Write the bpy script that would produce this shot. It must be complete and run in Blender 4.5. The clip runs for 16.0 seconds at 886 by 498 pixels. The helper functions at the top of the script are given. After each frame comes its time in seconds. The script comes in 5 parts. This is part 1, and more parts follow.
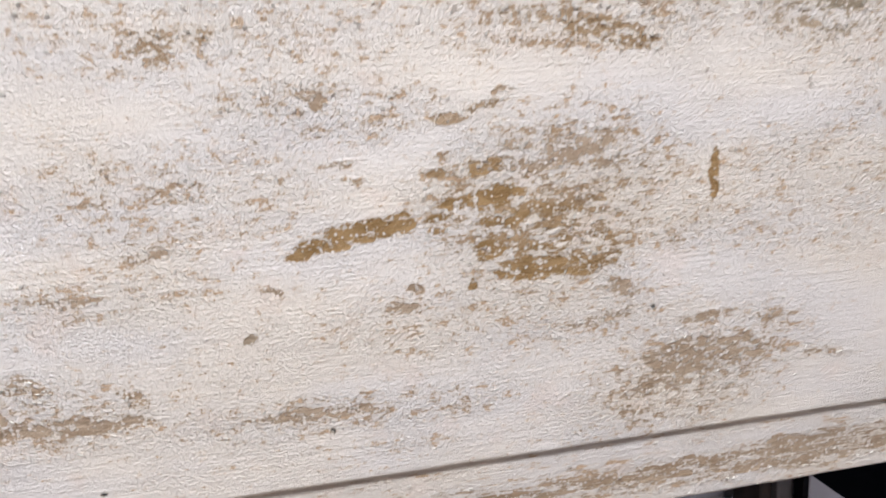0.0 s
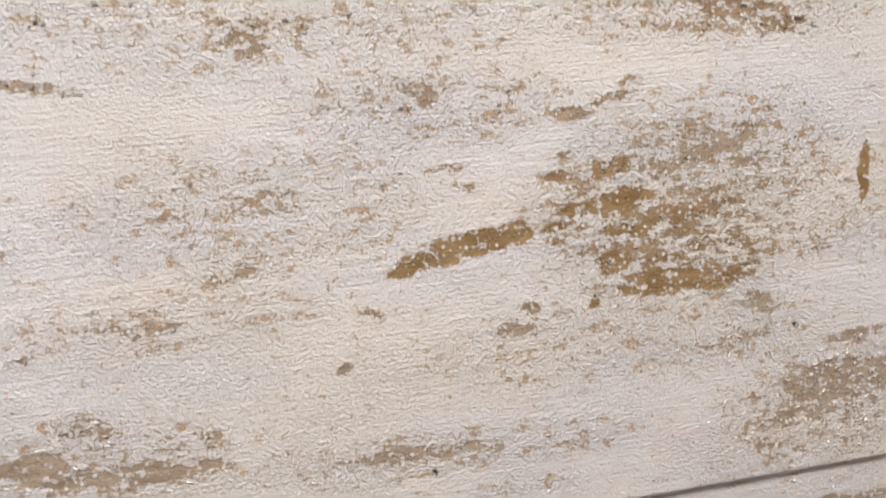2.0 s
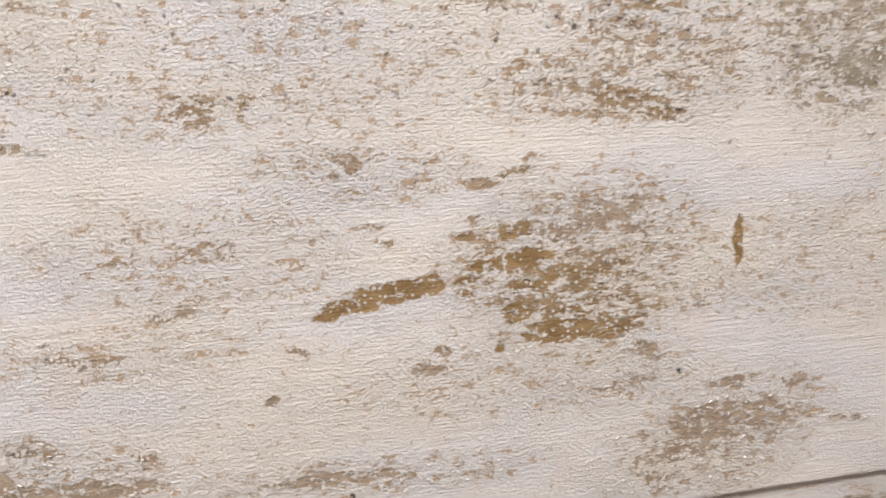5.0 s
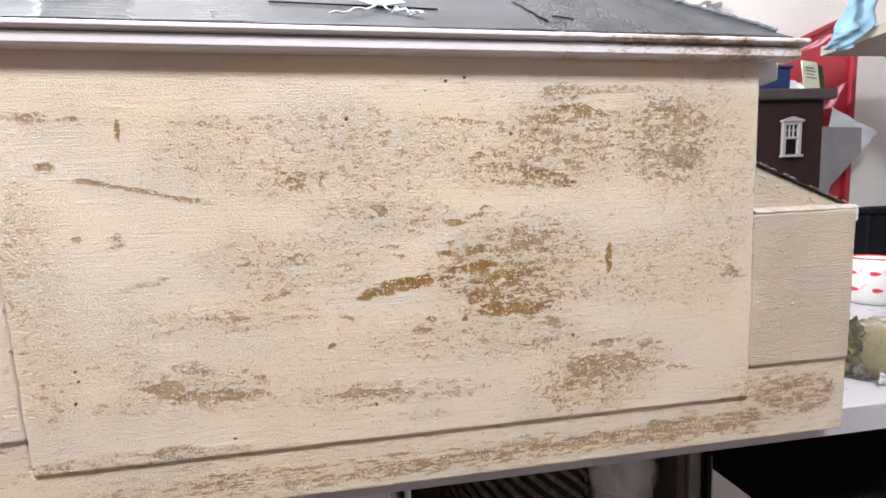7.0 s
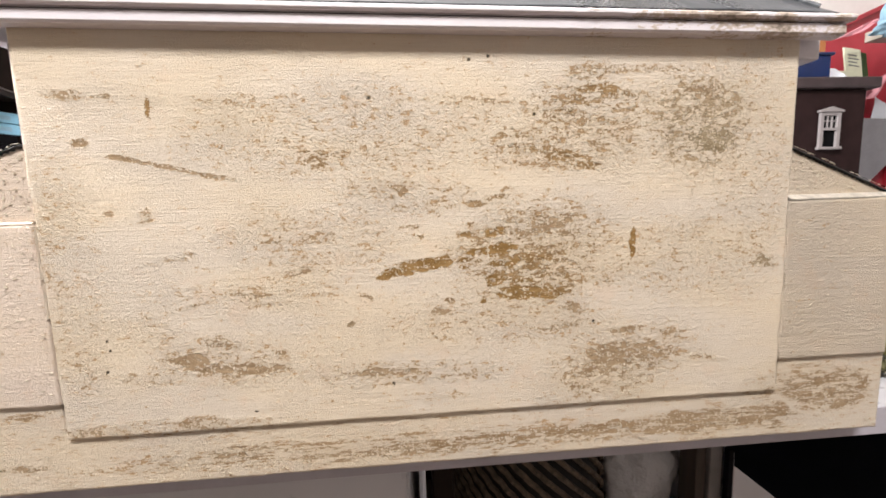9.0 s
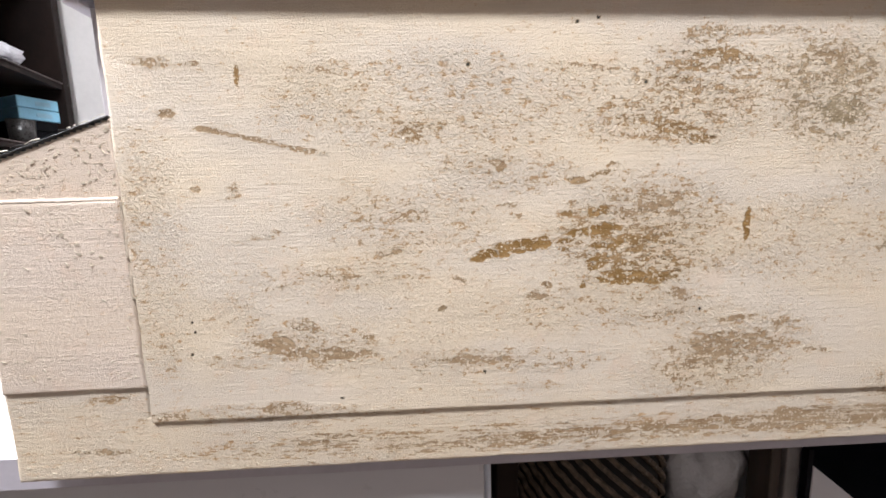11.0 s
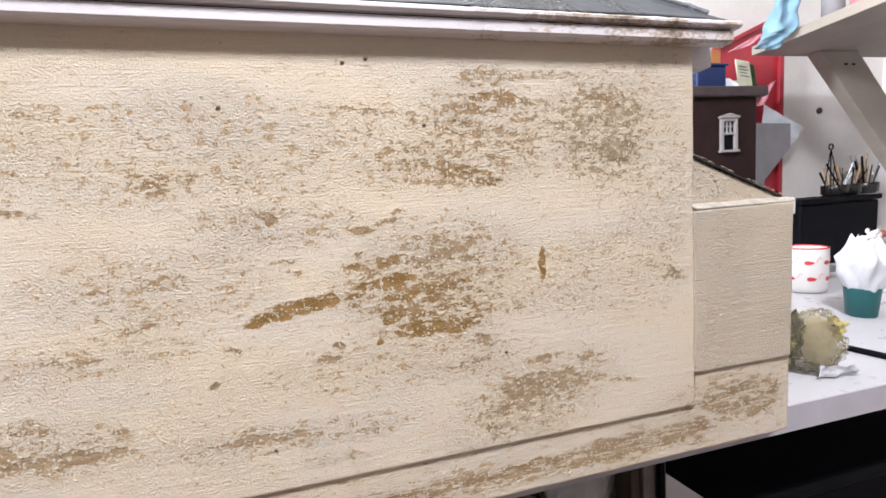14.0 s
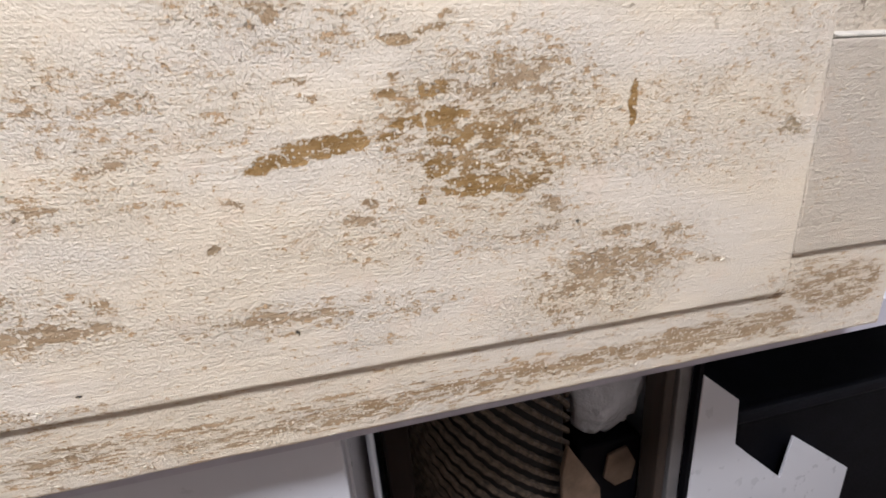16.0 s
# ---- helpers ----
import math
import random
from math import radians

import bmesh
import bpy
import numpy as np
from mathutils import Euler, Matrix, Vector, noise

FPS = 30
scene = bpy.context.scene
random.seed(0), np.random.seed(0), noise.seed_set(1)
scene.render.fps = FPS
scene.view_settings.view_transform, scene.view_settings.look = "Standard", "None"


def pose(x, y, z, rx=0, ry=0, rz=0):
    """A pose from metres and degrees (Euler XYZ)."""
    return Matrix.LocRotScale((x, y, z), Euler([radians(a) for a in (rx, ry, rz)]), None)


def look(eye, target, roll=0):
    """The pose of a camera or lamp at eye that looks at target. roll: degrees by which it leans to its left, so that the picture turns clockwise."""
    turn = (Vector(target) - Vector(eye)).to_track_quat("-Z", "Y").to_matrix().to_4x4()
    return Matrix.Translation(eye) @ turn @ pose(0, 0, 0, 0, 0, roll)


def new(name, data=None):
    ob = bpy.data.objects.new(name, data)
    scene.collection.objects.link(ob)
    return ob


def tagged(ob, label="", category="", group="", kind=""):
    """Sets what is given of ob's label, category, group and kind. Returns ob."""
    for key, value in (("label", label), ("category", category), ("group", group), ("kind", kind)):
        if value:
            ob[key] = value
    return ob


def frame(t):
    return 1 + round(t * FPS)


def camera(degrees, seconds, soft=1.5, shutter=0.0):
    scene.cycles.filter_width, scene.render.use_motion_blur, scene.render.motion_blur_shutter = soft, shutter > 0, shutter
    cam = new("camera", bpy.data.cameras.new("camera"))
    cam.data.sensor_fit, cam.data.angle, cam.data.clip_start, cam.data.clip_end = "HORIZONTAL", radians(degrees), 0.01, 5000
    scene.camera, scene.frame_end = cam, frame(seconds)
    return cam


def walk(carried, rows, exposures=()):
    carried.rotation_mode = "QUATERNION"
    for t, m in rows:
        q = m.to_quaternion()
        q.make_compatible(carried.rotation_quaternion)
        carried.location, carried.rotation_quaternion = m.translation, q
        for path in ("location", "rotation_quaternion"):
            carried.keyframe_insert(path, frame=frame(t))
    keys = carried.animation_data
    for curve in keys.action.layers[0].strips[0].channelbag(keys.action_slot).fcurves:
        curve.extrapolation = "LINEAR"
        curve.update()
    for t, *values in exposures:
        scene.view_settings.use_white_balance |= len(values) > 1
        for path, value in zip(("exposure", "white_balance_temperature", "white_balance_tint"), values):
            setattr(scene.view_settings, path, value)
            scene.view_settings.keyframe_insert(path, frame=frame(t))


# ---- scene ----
cam = camera(97.9, 16.0, soft=1.7, shutter=0.4)
PATH = [
    (0, (0.006, -0.183, 0.912), (0.174, 1.786, 0.603), -5.3),
    (0.5, (0.023, -0.198, 0.934), (0.166, 1.78, 0.67), -5.0),
    (1, (-0.006, -0.18, 0.923), (0.112, 1.804, 0.701), -5.3),
    (1.5, (-0.033, -0.167, 0.934), (0.084, 1.82, 0.731), -5.9),
    (2, (-0.04, -0.156, 0.914), (0.113, 1.822, 0.668), -6.2),
    (2.5, (-0.043, -0.16, 0.896), (0.116, 1.817, 0.637), -6.3),
    (3, (-0.058, -0.158, 0.894), (0.105, 1.82, 0.641), -6.0),
    (3.5, (-0.045, -0.156, 0.894), (0.141, 1.817, 0.626), -5.5),
    (4, (-0.03, -0.15, 0.884), (0.16, 1.824, 0.627), -5.0),
    (4.5, (-0.02, -0.154, 0.906), (0.178, 1.823, 0.675), -4.3),
    (5, (-0.008, -0.179, 0.932), (0.193, 1.801, 0.734), -3.9),
    (5.2, (0.001, -0.184, 0.934), (0.205, 1.795, 0.724), -3.7),
    (7.3, (-0.019, -0.319, 0.955), (0.216, 1.657, 0.753), -2.5),
    (7.5, (-0.016, -0.321, 0.953), (0.201, 1.656, 0.747), -2.4),
    (8, (-0.011, -0.323, 0.952), (0.158, 1.659, 0.745), -2.1),
    (8.5, (-0.012, -0.315, 0.951), (0.147, 1.666, 0.731), -2.0),
    (9, (-0.02, -0.308, 0.944), (0.125, 1.673, 0.712), -1.8),
    (9.5, (-0.023, -0.284, 0.955), (0.117, 1.698, 0.721), -1.7),
    (10, (-0.058, -0.289, 0.953), (0.038, 1.698, 0.743), -1.5),
    (10.2, (-0.066, -0.289, 0.949), (0.013, 1.696, 0.72), -1.4),
    (12.3, (-0.091, -0.265, 0.926), (0.037, 1.71, 0.64), -3.2),
    (12.5, (-0.071, -0.262, 0.928), (0.095, 1.712, 0.65), -3.6),
    (13, (-0.016, -0.263, 0.929), (0.25, 1.701, 0.663), -4.2),
    (13.5, (0.011, -0.269, 0.938), (0.374, 1.685, 0.711), -4.4),
    (14, (0.028, -0.27, 0.954), (0.439, 1.677, 0.748), -4.2),
    (14.5, (0.023, -0.262, 0.94), (0.429, 1.681, 0.701), -4.1),
    (15, (0.006, -0.25, 0.92), (0.383, 1.693, 0.633), -4.2),
    (15.5, (0.014, -0.234, 0.904), (0.377, 1.69, 0.493), -4.2),
    (16, (0.004, -0.208, 0.897), (0.367, 1.677, 0.334), -4.3),
]
walk(cam, [(t, look(eye, target, roll)) for t, eye, target, roll in PATH],
     exposures=[(0.0, 0.13, 5300, 11), (1.0, 0.05, 5450, 11), (3.5, -0.05, 5500, 11), (5.2, 0.00, 5500, 11), (7.3, -0.01, 6250, 10), (9.0, 0.01, 6550, 10), (10.2, -0.03, 6250, 10),
                (12.3, 0.00, 5900, 10), (13.5, 0.05, 5800, 10), (14.5, 0.02, 6250, 10), (15.0, 0.02, 6150, 10), (15.5, 0.03, 5850, 10), (16.0, 0.03, 5800, 10)])

# ---------------------------------------------------------------- world and lamps
world = bpy.data.worlds.new("room_world")
scene.world = world
world.use_nodes = True
world.node_tree.nodes["Background"].inputs[0].default_value = (0.8, 0.85, 1.0, 1)
world.node_tree.nodes["Background"].inputs[1].default_value = 0.02


def lamp(place, target, size, watts, colour):
    data = bpy.data.lights.new("ceiling_lamp_light", "AREA")
    data.shape, data.size, data.energy, data.color = "DISK", size, watts, colour
    ob = new("ceiling_lamp_light", data)
    ob.matrix_world = look(place, target)
    return ob


# the room's ceiling lamp above and behind the camera, and a second one over the far part of the desk
lamp((-0.22, -0.86, 2.38), (0.1, -0.30, 0.0), 0.36, 52, (1.0, 0.975, 0.955))
lamp((-1.30, 0.03, 2.05), (1.4, 0.80, 0.9), 0.30, 86, (1.0, 0.985, 0.985))


# ---------------------------------------------------------------- materials
def nodes_of(name):
    m = bpy.data.materials.new(name)
    m.use_nodes = True
    nt = m.node_tree
    return m, nt, nt.nodes["Principled BSDF"]


def link(nt, a, b):
    nt.links.new(a, b)


def noise_node(nt, vec, scale, detail=4.0, rough=0.55, stretch=(1, 1, 1)):
    mp = nt.nodes.new("ShaderNodeMapping")
    mp.inputs["Scale"].default_value = stretch
    link(nt, vec, mp.inputs["Vector"])
    n = nt.nodes.new("ShaderNodeTexNoise")
    n.inputs["Scale"].default_value = scale
    n.inputs["Detail"].default_value = detail
    n.inputs["Roughness"].default_value = rough
    link(nt, mp.outputs["Vector"], n.inputs["Vector"])
    return n.outputs["Fac"]


def maths(nt, op, a, b=0.0, clamp=False):
    n = nt.nodes.new("ShaderNodeMath")
    n.operation, n.use_clamp = op, clamp
    for i, v in enumerate((a, b)):
        if isinstance(v, (int, float)):
            n.inputs[i].default_value = v
        else:
            link(nt, v, n.inputs[i])
    return n.outputs[0]


def span(nt, v, a, b, c=0.0, d=1.0):
    n = nt.nodes.new("ShaderNodeMapRange")
    n.interpolation_type = "SMOOTHSTEP"
    for i, x in enumerate((a, b, c, d)):
        n.inputs[i + 1].default_value = x
    link(nt, v, n.inputs[0])
    return n.outputs[0]


def span_linear(nt, v, a, b):
    n = nt.nodes.new("ShaderNodeMapRange")
    n.inputs[1].default_value, n.inputs[2].default_value = a, b
    link(nt, v, n.inputs[0])
    return n.outputs[0]


def blend(nt, fac, a, b):
    n = nt.nodes.new("ShaderNodeMix")
    n.data_type = "RGBA"
    if isinstance(fac, (int, float)):
        n.inputs[0].default_value = fac
    else:
        link(nt, fac, n.inputs[0])
    for i, v in ((6, a), (7, b)):
        if isinstance(v, tuple):
            n.inputs[i].default_value = (*v, 1)
        else:
            link(nt, v, n.inputs[i])
    return n.outputs[2]


def bump(nt, shader, height, strength, distance):
    n = nt.nodes.new("ShaderNodeBump")
    n.inputs["Strength"].default_value = strength
    n.inputs["Distance"].default_value = distance
    link(nt, height, n.inputs["Height"])
    link(nt, n.outputs[0], shader.inputs["Normal"])


def coords(nt):
    return nt.nodes.new("ShaderNodeTexCoord").outputs["Object"]


def attribute(nt, name):
    n = nt.nodes.new("ShaderNodeAttribute")
    n.attribute_name = name
    return n.outputs["Fac"]


def plain(name, colour, rough=0.5, metal=0.0, vary=0.12, scale=30.0, relief=0.0, stretch=(1, 1, 1), sheen=None, transmit=0.0, gloss=0.5):
    """Paint, plastic, paper, wood or metal with two scales of variation."""
    m, nt, sh = nodes_of(name)
    v = coords(nt)
    big = noise_node(nt, v, scale, 3, 0.5, stretch)
    fine = noise_node(nt, v, scale * 14, 4, 0.6, stretch)
    mix = maths(nt, "ADD", maths(nt, "MULTIPLY", big, 0.65), maths(nt, "MULTIPLY", fine, 0.35))
    dark = tuple(c * (1 - vary * 1.6) for c in colour)
    light = tuple(min(1, c * (1 + vary)) for c in colour)
    link(nt, blend(nt, span(nt, mix, 0.32, 0.68), dark, sheen or light), sh.inputs["Base Color"])
    link(nt, span(nt, fine, 0.2, 0.8, max(0.03, rough - 0.08), min(1, rough + 0.1)), sh.inputs["Roughness"])
    sh.inputs["Metallic"].default_value = metal
    sh.inputs["Transmission Weight"].default_value = transmit
    sh.inputs["Specular IOR Level"].default_value = gloss
    if relief:
        bump(nt, sh, mix, 0.6, relief)
    return m


def beads(nt, v):
    """Small round crumbs of the old coat that hold on where the rest has gone."""
    cells = nt.nodes.new("ShaderNodeTexVoronoi")
    cells.inputs["Scale"].default_value = 400
    link(nt, v, cells.inputs["Vector"])
    split = nt.nodes.new("ShaderNodeSeparateColor")
    link(nt, cells.outputs["Color"], split.inputs[0])
    return maths(nt, "MULTIPLY", span(nt, cells.outputs["Distance"], 0.22, 0.46, 1.0, 0.0), span(nt, split.outputs[0], 0.50, 0.70))


def old_paint(name, cream, cool, speck=1.0, ridge=0.55, deep=0.00105, chip=1.0):
    """Cracked cream house paint over ochre primer; 'wear' and 'tone' on the mesh say where it has rubbed off and to what."""
    m, nt, sh = nodes_of(name)
    v = coords(nt)
    wear, tone = attribute(nt, "wear"), attribute(nt, "tone")
    chips = noise_node(nt, v, 290, 8, 0.72, (0.30 + 0.25 * chip, 1, 1))
    clump = noise_node(nt, v, 120, 3, 0.55, (0.5, 1, 1.1))
    stroke = noise_node(nt, v, 1000, 3, 0.6, (0.028, 1, 1))
    wide = noise_node(nt, v, 14, 3, 0.5, (0.5, 1, 1.4))
    fine = noise_node(nt, v, 1350, 3, 0.6, (0.7, 1, 1))
    lumps = noise_node(nt, v, 720, 4, 0.68, (0.75, 1, 1))
    bead = beads(nt, v)
    g1, g3 = span_linear(nt, chips, 0.28, 0.72), span_linear(nt, stroke, 0.30, 0.70)
    f = maths(nt, "ADD", maths(nt, "ADD", maths(nt, "MINIMUM", maths(nt, "MULTIPLY", maths(nt, "POWER", wear, 1.12), 1.22), 0.71), span(nt, wear, 0.86, 1.0, 0.0, 0.35)), maths(nt, "MULTIPLY", maths(nt, "SUBTRACT", g1, 0.5), 1.30 * speck))
    f = maths(nt, "ADD", f, maths(nt, "MULTIPLY", maths(nt, "SUBTRACT", span_linear(nt, fine, 0.30, 0.70), 0.5), 0.34))
    f = maths(nt, "ADD", f, maths(nt, "MULTIPLY", maths(nt, "SUBTRACT", g3, 0.5), 0.20 + 0.25 * (1 - chip)))
    f = maths(nt, "SUBTRACT", f, maths(nt, "MULTIPLY", bead, 0.62))
    bare = span(nt, f, 0.49, 0.57)
    thin = span(nt, f, 0.24, 0.52)
    coat = blend(nt, span(nt, wide, 0.35, 0.65), cream, cool)
    coat = blend(nt, maths(nt, "MULTIPLY", span(nt, stroke, 0.40, 0.75), 0.35), coat, tuple(c * 0.80 for c in cream))
    pink = span(nt, noise_node(nt, v, 45, 3), 0.56, 0.72)
    coat = blend(nt, maths(nt, "MULTIPLY", pink, 0.20), coat, (cream[0] * 1.02, cream[1] * 0.86, cream[2] * 0.80))
    coat = blend(nt, maths(nt, "MULTIPLY", thin, 0.42), coat, (cream[0] * 0.92, cream[1] * 0.80, cream[2] * 0.62))
    ochre = blend(nt, span(nt, clump, 0.35, 0.65), (0.235, 0.130, 0.036), (0.330, 0.195, 0.070))
    tan = blend(nt, span(nt, clump, 0.35, 0.65), (0.330, 0.222, 0.125), (0.420, 0.300, 0.185))
    grey = blend(nt, span(nt, clump, 0.35, 0.65), (0.270, 0.200, 0.115), (0.385, 0.300, 0.190))
    under = blend(nt, span(nt, tone, 0.0, 1.0), ochre, tan)
    under = blend(nt, span(nt, tone, 1.0, 2.0), under, grey)
    under = blend(nt, span(nt, wear, 0.18, 0.50), (0.52, 0.335, 0.182), under)
    under = blend(nt, span(nt, tone, 2.2, 3.0), under, (0.03, 0.028, 0.024))
    link(nt, blend(nt, bare, coat, under), sh.inputs["Base Color"])
    link(nt, maths(nt, "ADD", span(nt, fine, 0.3, 0.7, 0.42, 0.60), maths(nt, "MULTIPLY", bare, 0.12)), sh.inputs["Roughness"])
    sh.inputs["Specular IOR Level"].default_value = 0.36
    crust = maths(nt, "ADD", span(nt, wear, 0.04, 0.32, 0.30, 1.05), span(nt, noise_node(nt, v, 30, 3, 0.6, (0.6, 1, 1)), 0.42, 0.66, 0.0, 0.55))
    solid = maths(nt, "SUBTRACT", 1.0, maths(nt, "MULTIPLY", bare, 0.55))
    h = maths(nt, "ADD", maths(nt, "MULTIPLY", stroke, ridge), maths(nt, "MULTIPLY", fine, 0.62))
    h = maths(nt, "ADD", h, maths(nt, "MULTIPLY", maths(nt, "MULTIPLY", span(nt, lumps, 0.36, 0.70), crust), 0.52))
    h = maths(nt, "MULTIPLY", h, solid)
    h = maths(nt, "SUBTRACT", h, maths(nt, "MULTIPLY", bare, 0.14))
    h = maths(nt, "ADD", h, maths(nt, "MULTIPLY", maths(nt, "MULTIPLY", bead, span(nt, wear, 0.10, 0.40)), 0.10))
    bump(nt, sh, h, 0.80, deep)
    return m


CREAM, COOL = (0.745, 0.625, 0.475), (0.706, 0.612, 0.505)
PAINT = old_paint("old_cream_paint", CREAM, COOL)
BASE_PAINT = old_paint("streaky_cream_paint", CREAM, COOL, chip=0.0)
WING_PAINT = old_paint("old_beige_paint", (0.628, 0.526, 0.408), (0.585, 0.500, 0.408), 0.9, 0.60, 0.0020)
LEDGE = plain("worn_ledge_paint", (0.50, 0.45, 0.385), 0.6, 0, 0.25, 90, 0.0006)
# left wing's coat: pinker, and lightened for the stronger light on that side
LIT_WING_PAINT = old_paint("lit_wing_pinkish_paint", (0.715, 0.596, 0.486), (0.700, 0.590, 0.500), 0.9, 0.55, 0.0010)
FLAKE = plain("cream_paint_flake", (0.72, 0.64, 0.51), 0.62, 0, 0.10, 200)
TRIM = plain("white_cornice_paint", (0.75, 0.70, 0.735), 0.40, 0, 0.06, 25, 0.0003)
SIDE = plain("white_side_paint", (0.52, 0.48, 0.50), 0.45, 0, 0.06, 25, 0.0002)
WHITE = plain("white_laminate", (0.58, 0.57, 0.60), 0.32, 0, 0.012, 3)
WALL = plain("white_wall_paint", (0.85, 0.82, 0.80), 0.75, 0, 0.04, 5, 0.0004)
FLOOR = plain("brown_floor_laminate", (0.10, 0.065, 0.042), 0.45, 0, 0.3, 8, 0, (0.15, 1, 1))
# grey for walls out of view, so they bounce less light
DIMWALL = plain("low_bounce_wall_grey", (0.46, 0.43, 0.40), 0.8, 0, 0.06, 5, 0.0004)
# off-white shelf paint, browned all over to carry the shade beneath the board
SHELF = plain("shaded_shelf_paint", (0.42, 0.37, 0.315), 0.5, 0, 0.06, 12)
MAROON = plain("maroon_house_paint", (0.026, 0.013, 0.013), 0.6, 0, 0.15, 30, gloss=0.15)
# white window plastic, darkened for the shade these windows stand in
SHADEDWHITE = plain("shaded_white_plastic", (0.33, 0.30, 0.30), 0.5, 0, 0.06, 20)
MAROON_TOP = plain("dark_brown_cap_paint", (0.06, 0.042, 0.045), 0.5, 0, 0.15, 30)
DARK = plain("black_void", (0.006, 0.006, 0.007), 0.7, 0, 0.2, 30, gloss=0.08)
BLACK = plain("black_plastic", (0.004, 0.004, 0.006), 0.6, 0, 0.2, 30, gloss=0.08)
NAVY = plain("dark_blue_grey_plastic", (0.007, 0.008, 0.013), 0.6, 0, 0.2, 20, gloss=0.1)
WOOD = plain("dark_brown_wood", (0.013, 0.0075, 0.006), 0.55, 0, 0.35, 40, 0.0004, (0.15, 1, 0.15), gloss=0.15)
EDGEWOOD = plain("rubbed_brown_edge", (0.075, 0.055, 0.05), 0.45, 0, 0.3, 40, 0.0003, (0.15, 1, 1))
KRAFT = plain("brown_card", (0.150, 0.098, 0.064), 0.7, 0, 0.25, 30, 0.0004)
MIDWOOD = plain("weathered_wood", (0.050, 0.034, 0.026), 0.6, 0, 0.35, 40, 0.0005, (1, 1, 0.1))
RED = plain("red_card", (0.42, 0.022, 0.040), 0.5, 0, 0.08, 15)
PINK = plain("pink_paper", (0.72, 0.32, 0.37), 0.6, 0, 0.08, 15)
PAPER = plain("white_paper", (0.74, 0.77, 0.84), 0.7, 0, 0.03, 15)
GREYCARD = plain("grey_card", (0.30, 0.29, 0.31), 0.7, 0, 0.08, 15)
BLUE = plain("blue_plastic", (0.006, 0.022, 0.095), 0.35, 0, 0.1, 15)
SKYBLUE = plain("light_blue_cloth", (0.27, 0.45, 0.58), 0.8, 0, 0.12, 30, 0.001)
BOOKBLUE = plain("blue_book_cover", (0.24, 0.50, 0.66), 0.5, 0, 0.1, 20)
ORANGE = plain("orange_brown_card", (0.42, 0.16, 0.05), 0.55, 0, 0.15, 20)
TEAL = plain("teal_card", (0.012, 0.115, 0.120), 0.45, 0, 0.1, 15)
TISSUE = plain("white_tissue", (0.63, 0.63, 0.67), 0.9, 0, 0.04, 60, 0.0006)
RUSSET = plain("russet_fur", (0.28, 0.07, 0.035), 0.8, 0, 0.2, 80)
CERAMIC = plain("white_ceramic", (0.61, 0.585, 0.57), 0.16, 0, 0.03, 20)
MUGRED = plain("red_glaze", (0.52, 0.045, 0.055), 0.2, 0, 0.1, 20)
STEEL = plain("brushed_steel", (0.45, 0.45, 0.46), 0.3, 1.0, 0.1, 60)
LEAD = plain("grey_metal_leg", (0.20, 0.19, 0.19), 0.45, 0.3, 0.1, 30)
WICKER = plain("tan_rope", (0.105, 0.075, 0.052), 0.8, 0, 0.35, 120, 0.001)
WICKERDARK = plain("black_brown_rope", (0.009, 0.007, 0.006), 0.8, 0, 0.3, 90, 0.001)
SMOKY = plain("smoky_glass_jar", (0.018, 0.016, 0.015), 0.30, 0, 0.15, 12)
BRISTLE = plain("brush_wood", (0.38, 0.24, 0.11), 0.5, 0, 0.2, 30)
SPOTGREEN = plain("dark_green_leaf_print", (0.05, 0.09, 0.03), 0.6, 0, 0.2, 40)
BOOKLET = plain("cream_booklet_paper", (0.68, 0.68, 0.52), 0.6, 0, 0.04, 30)
INK = plain("grey_ink", (0.20, 0.20, 0.19), 0.7, 0, 0.1, 30)
CREAMPAPER = plain("cream_paper", (0.62, 0.53, 0.33), 0.7, 0, 0.1, 40, 0.001)
YELLOW = plain("yellow_paper", (0.58, 0.47, 0.16), 0.6, 0, 0.1, 30)
FOILWRAP = plain("olive_wrapped_bread", (0.17, 0.15, 0.055), 0.5, 0, 0.62, 70, 0.004)


def film_plastic(name, colour, strength):
    m, nt, sh = nodes_of(name)
    v = coords(nt)
    n = noise_node(nt, v, 35, 4, 0.6)
    sh.inputs["Base Color"].default_value = (*colour, 1)
    sh.inputs["Transmission Weight"].default_value = strength
    sh.inputs["IOR"].default_value = 1.12
    link(nt, span(nt, n, 0.3, 0.7, 0.05, 0.22), sh.inputs["Roughness"])
    sh.inputs["Specular IOR Level"].default_value = 0.9
    bump(nt, sh, n, 0.9, 0.012)
    return m


CLEARBAG = film_plastic("cloudy_plastic_film", (0.84, 0.84, 0.88), 0.40)
TINTFILM = film_plastic("yellowish_plastic_film", (0.93, 0.92, 0.86), 0.95)


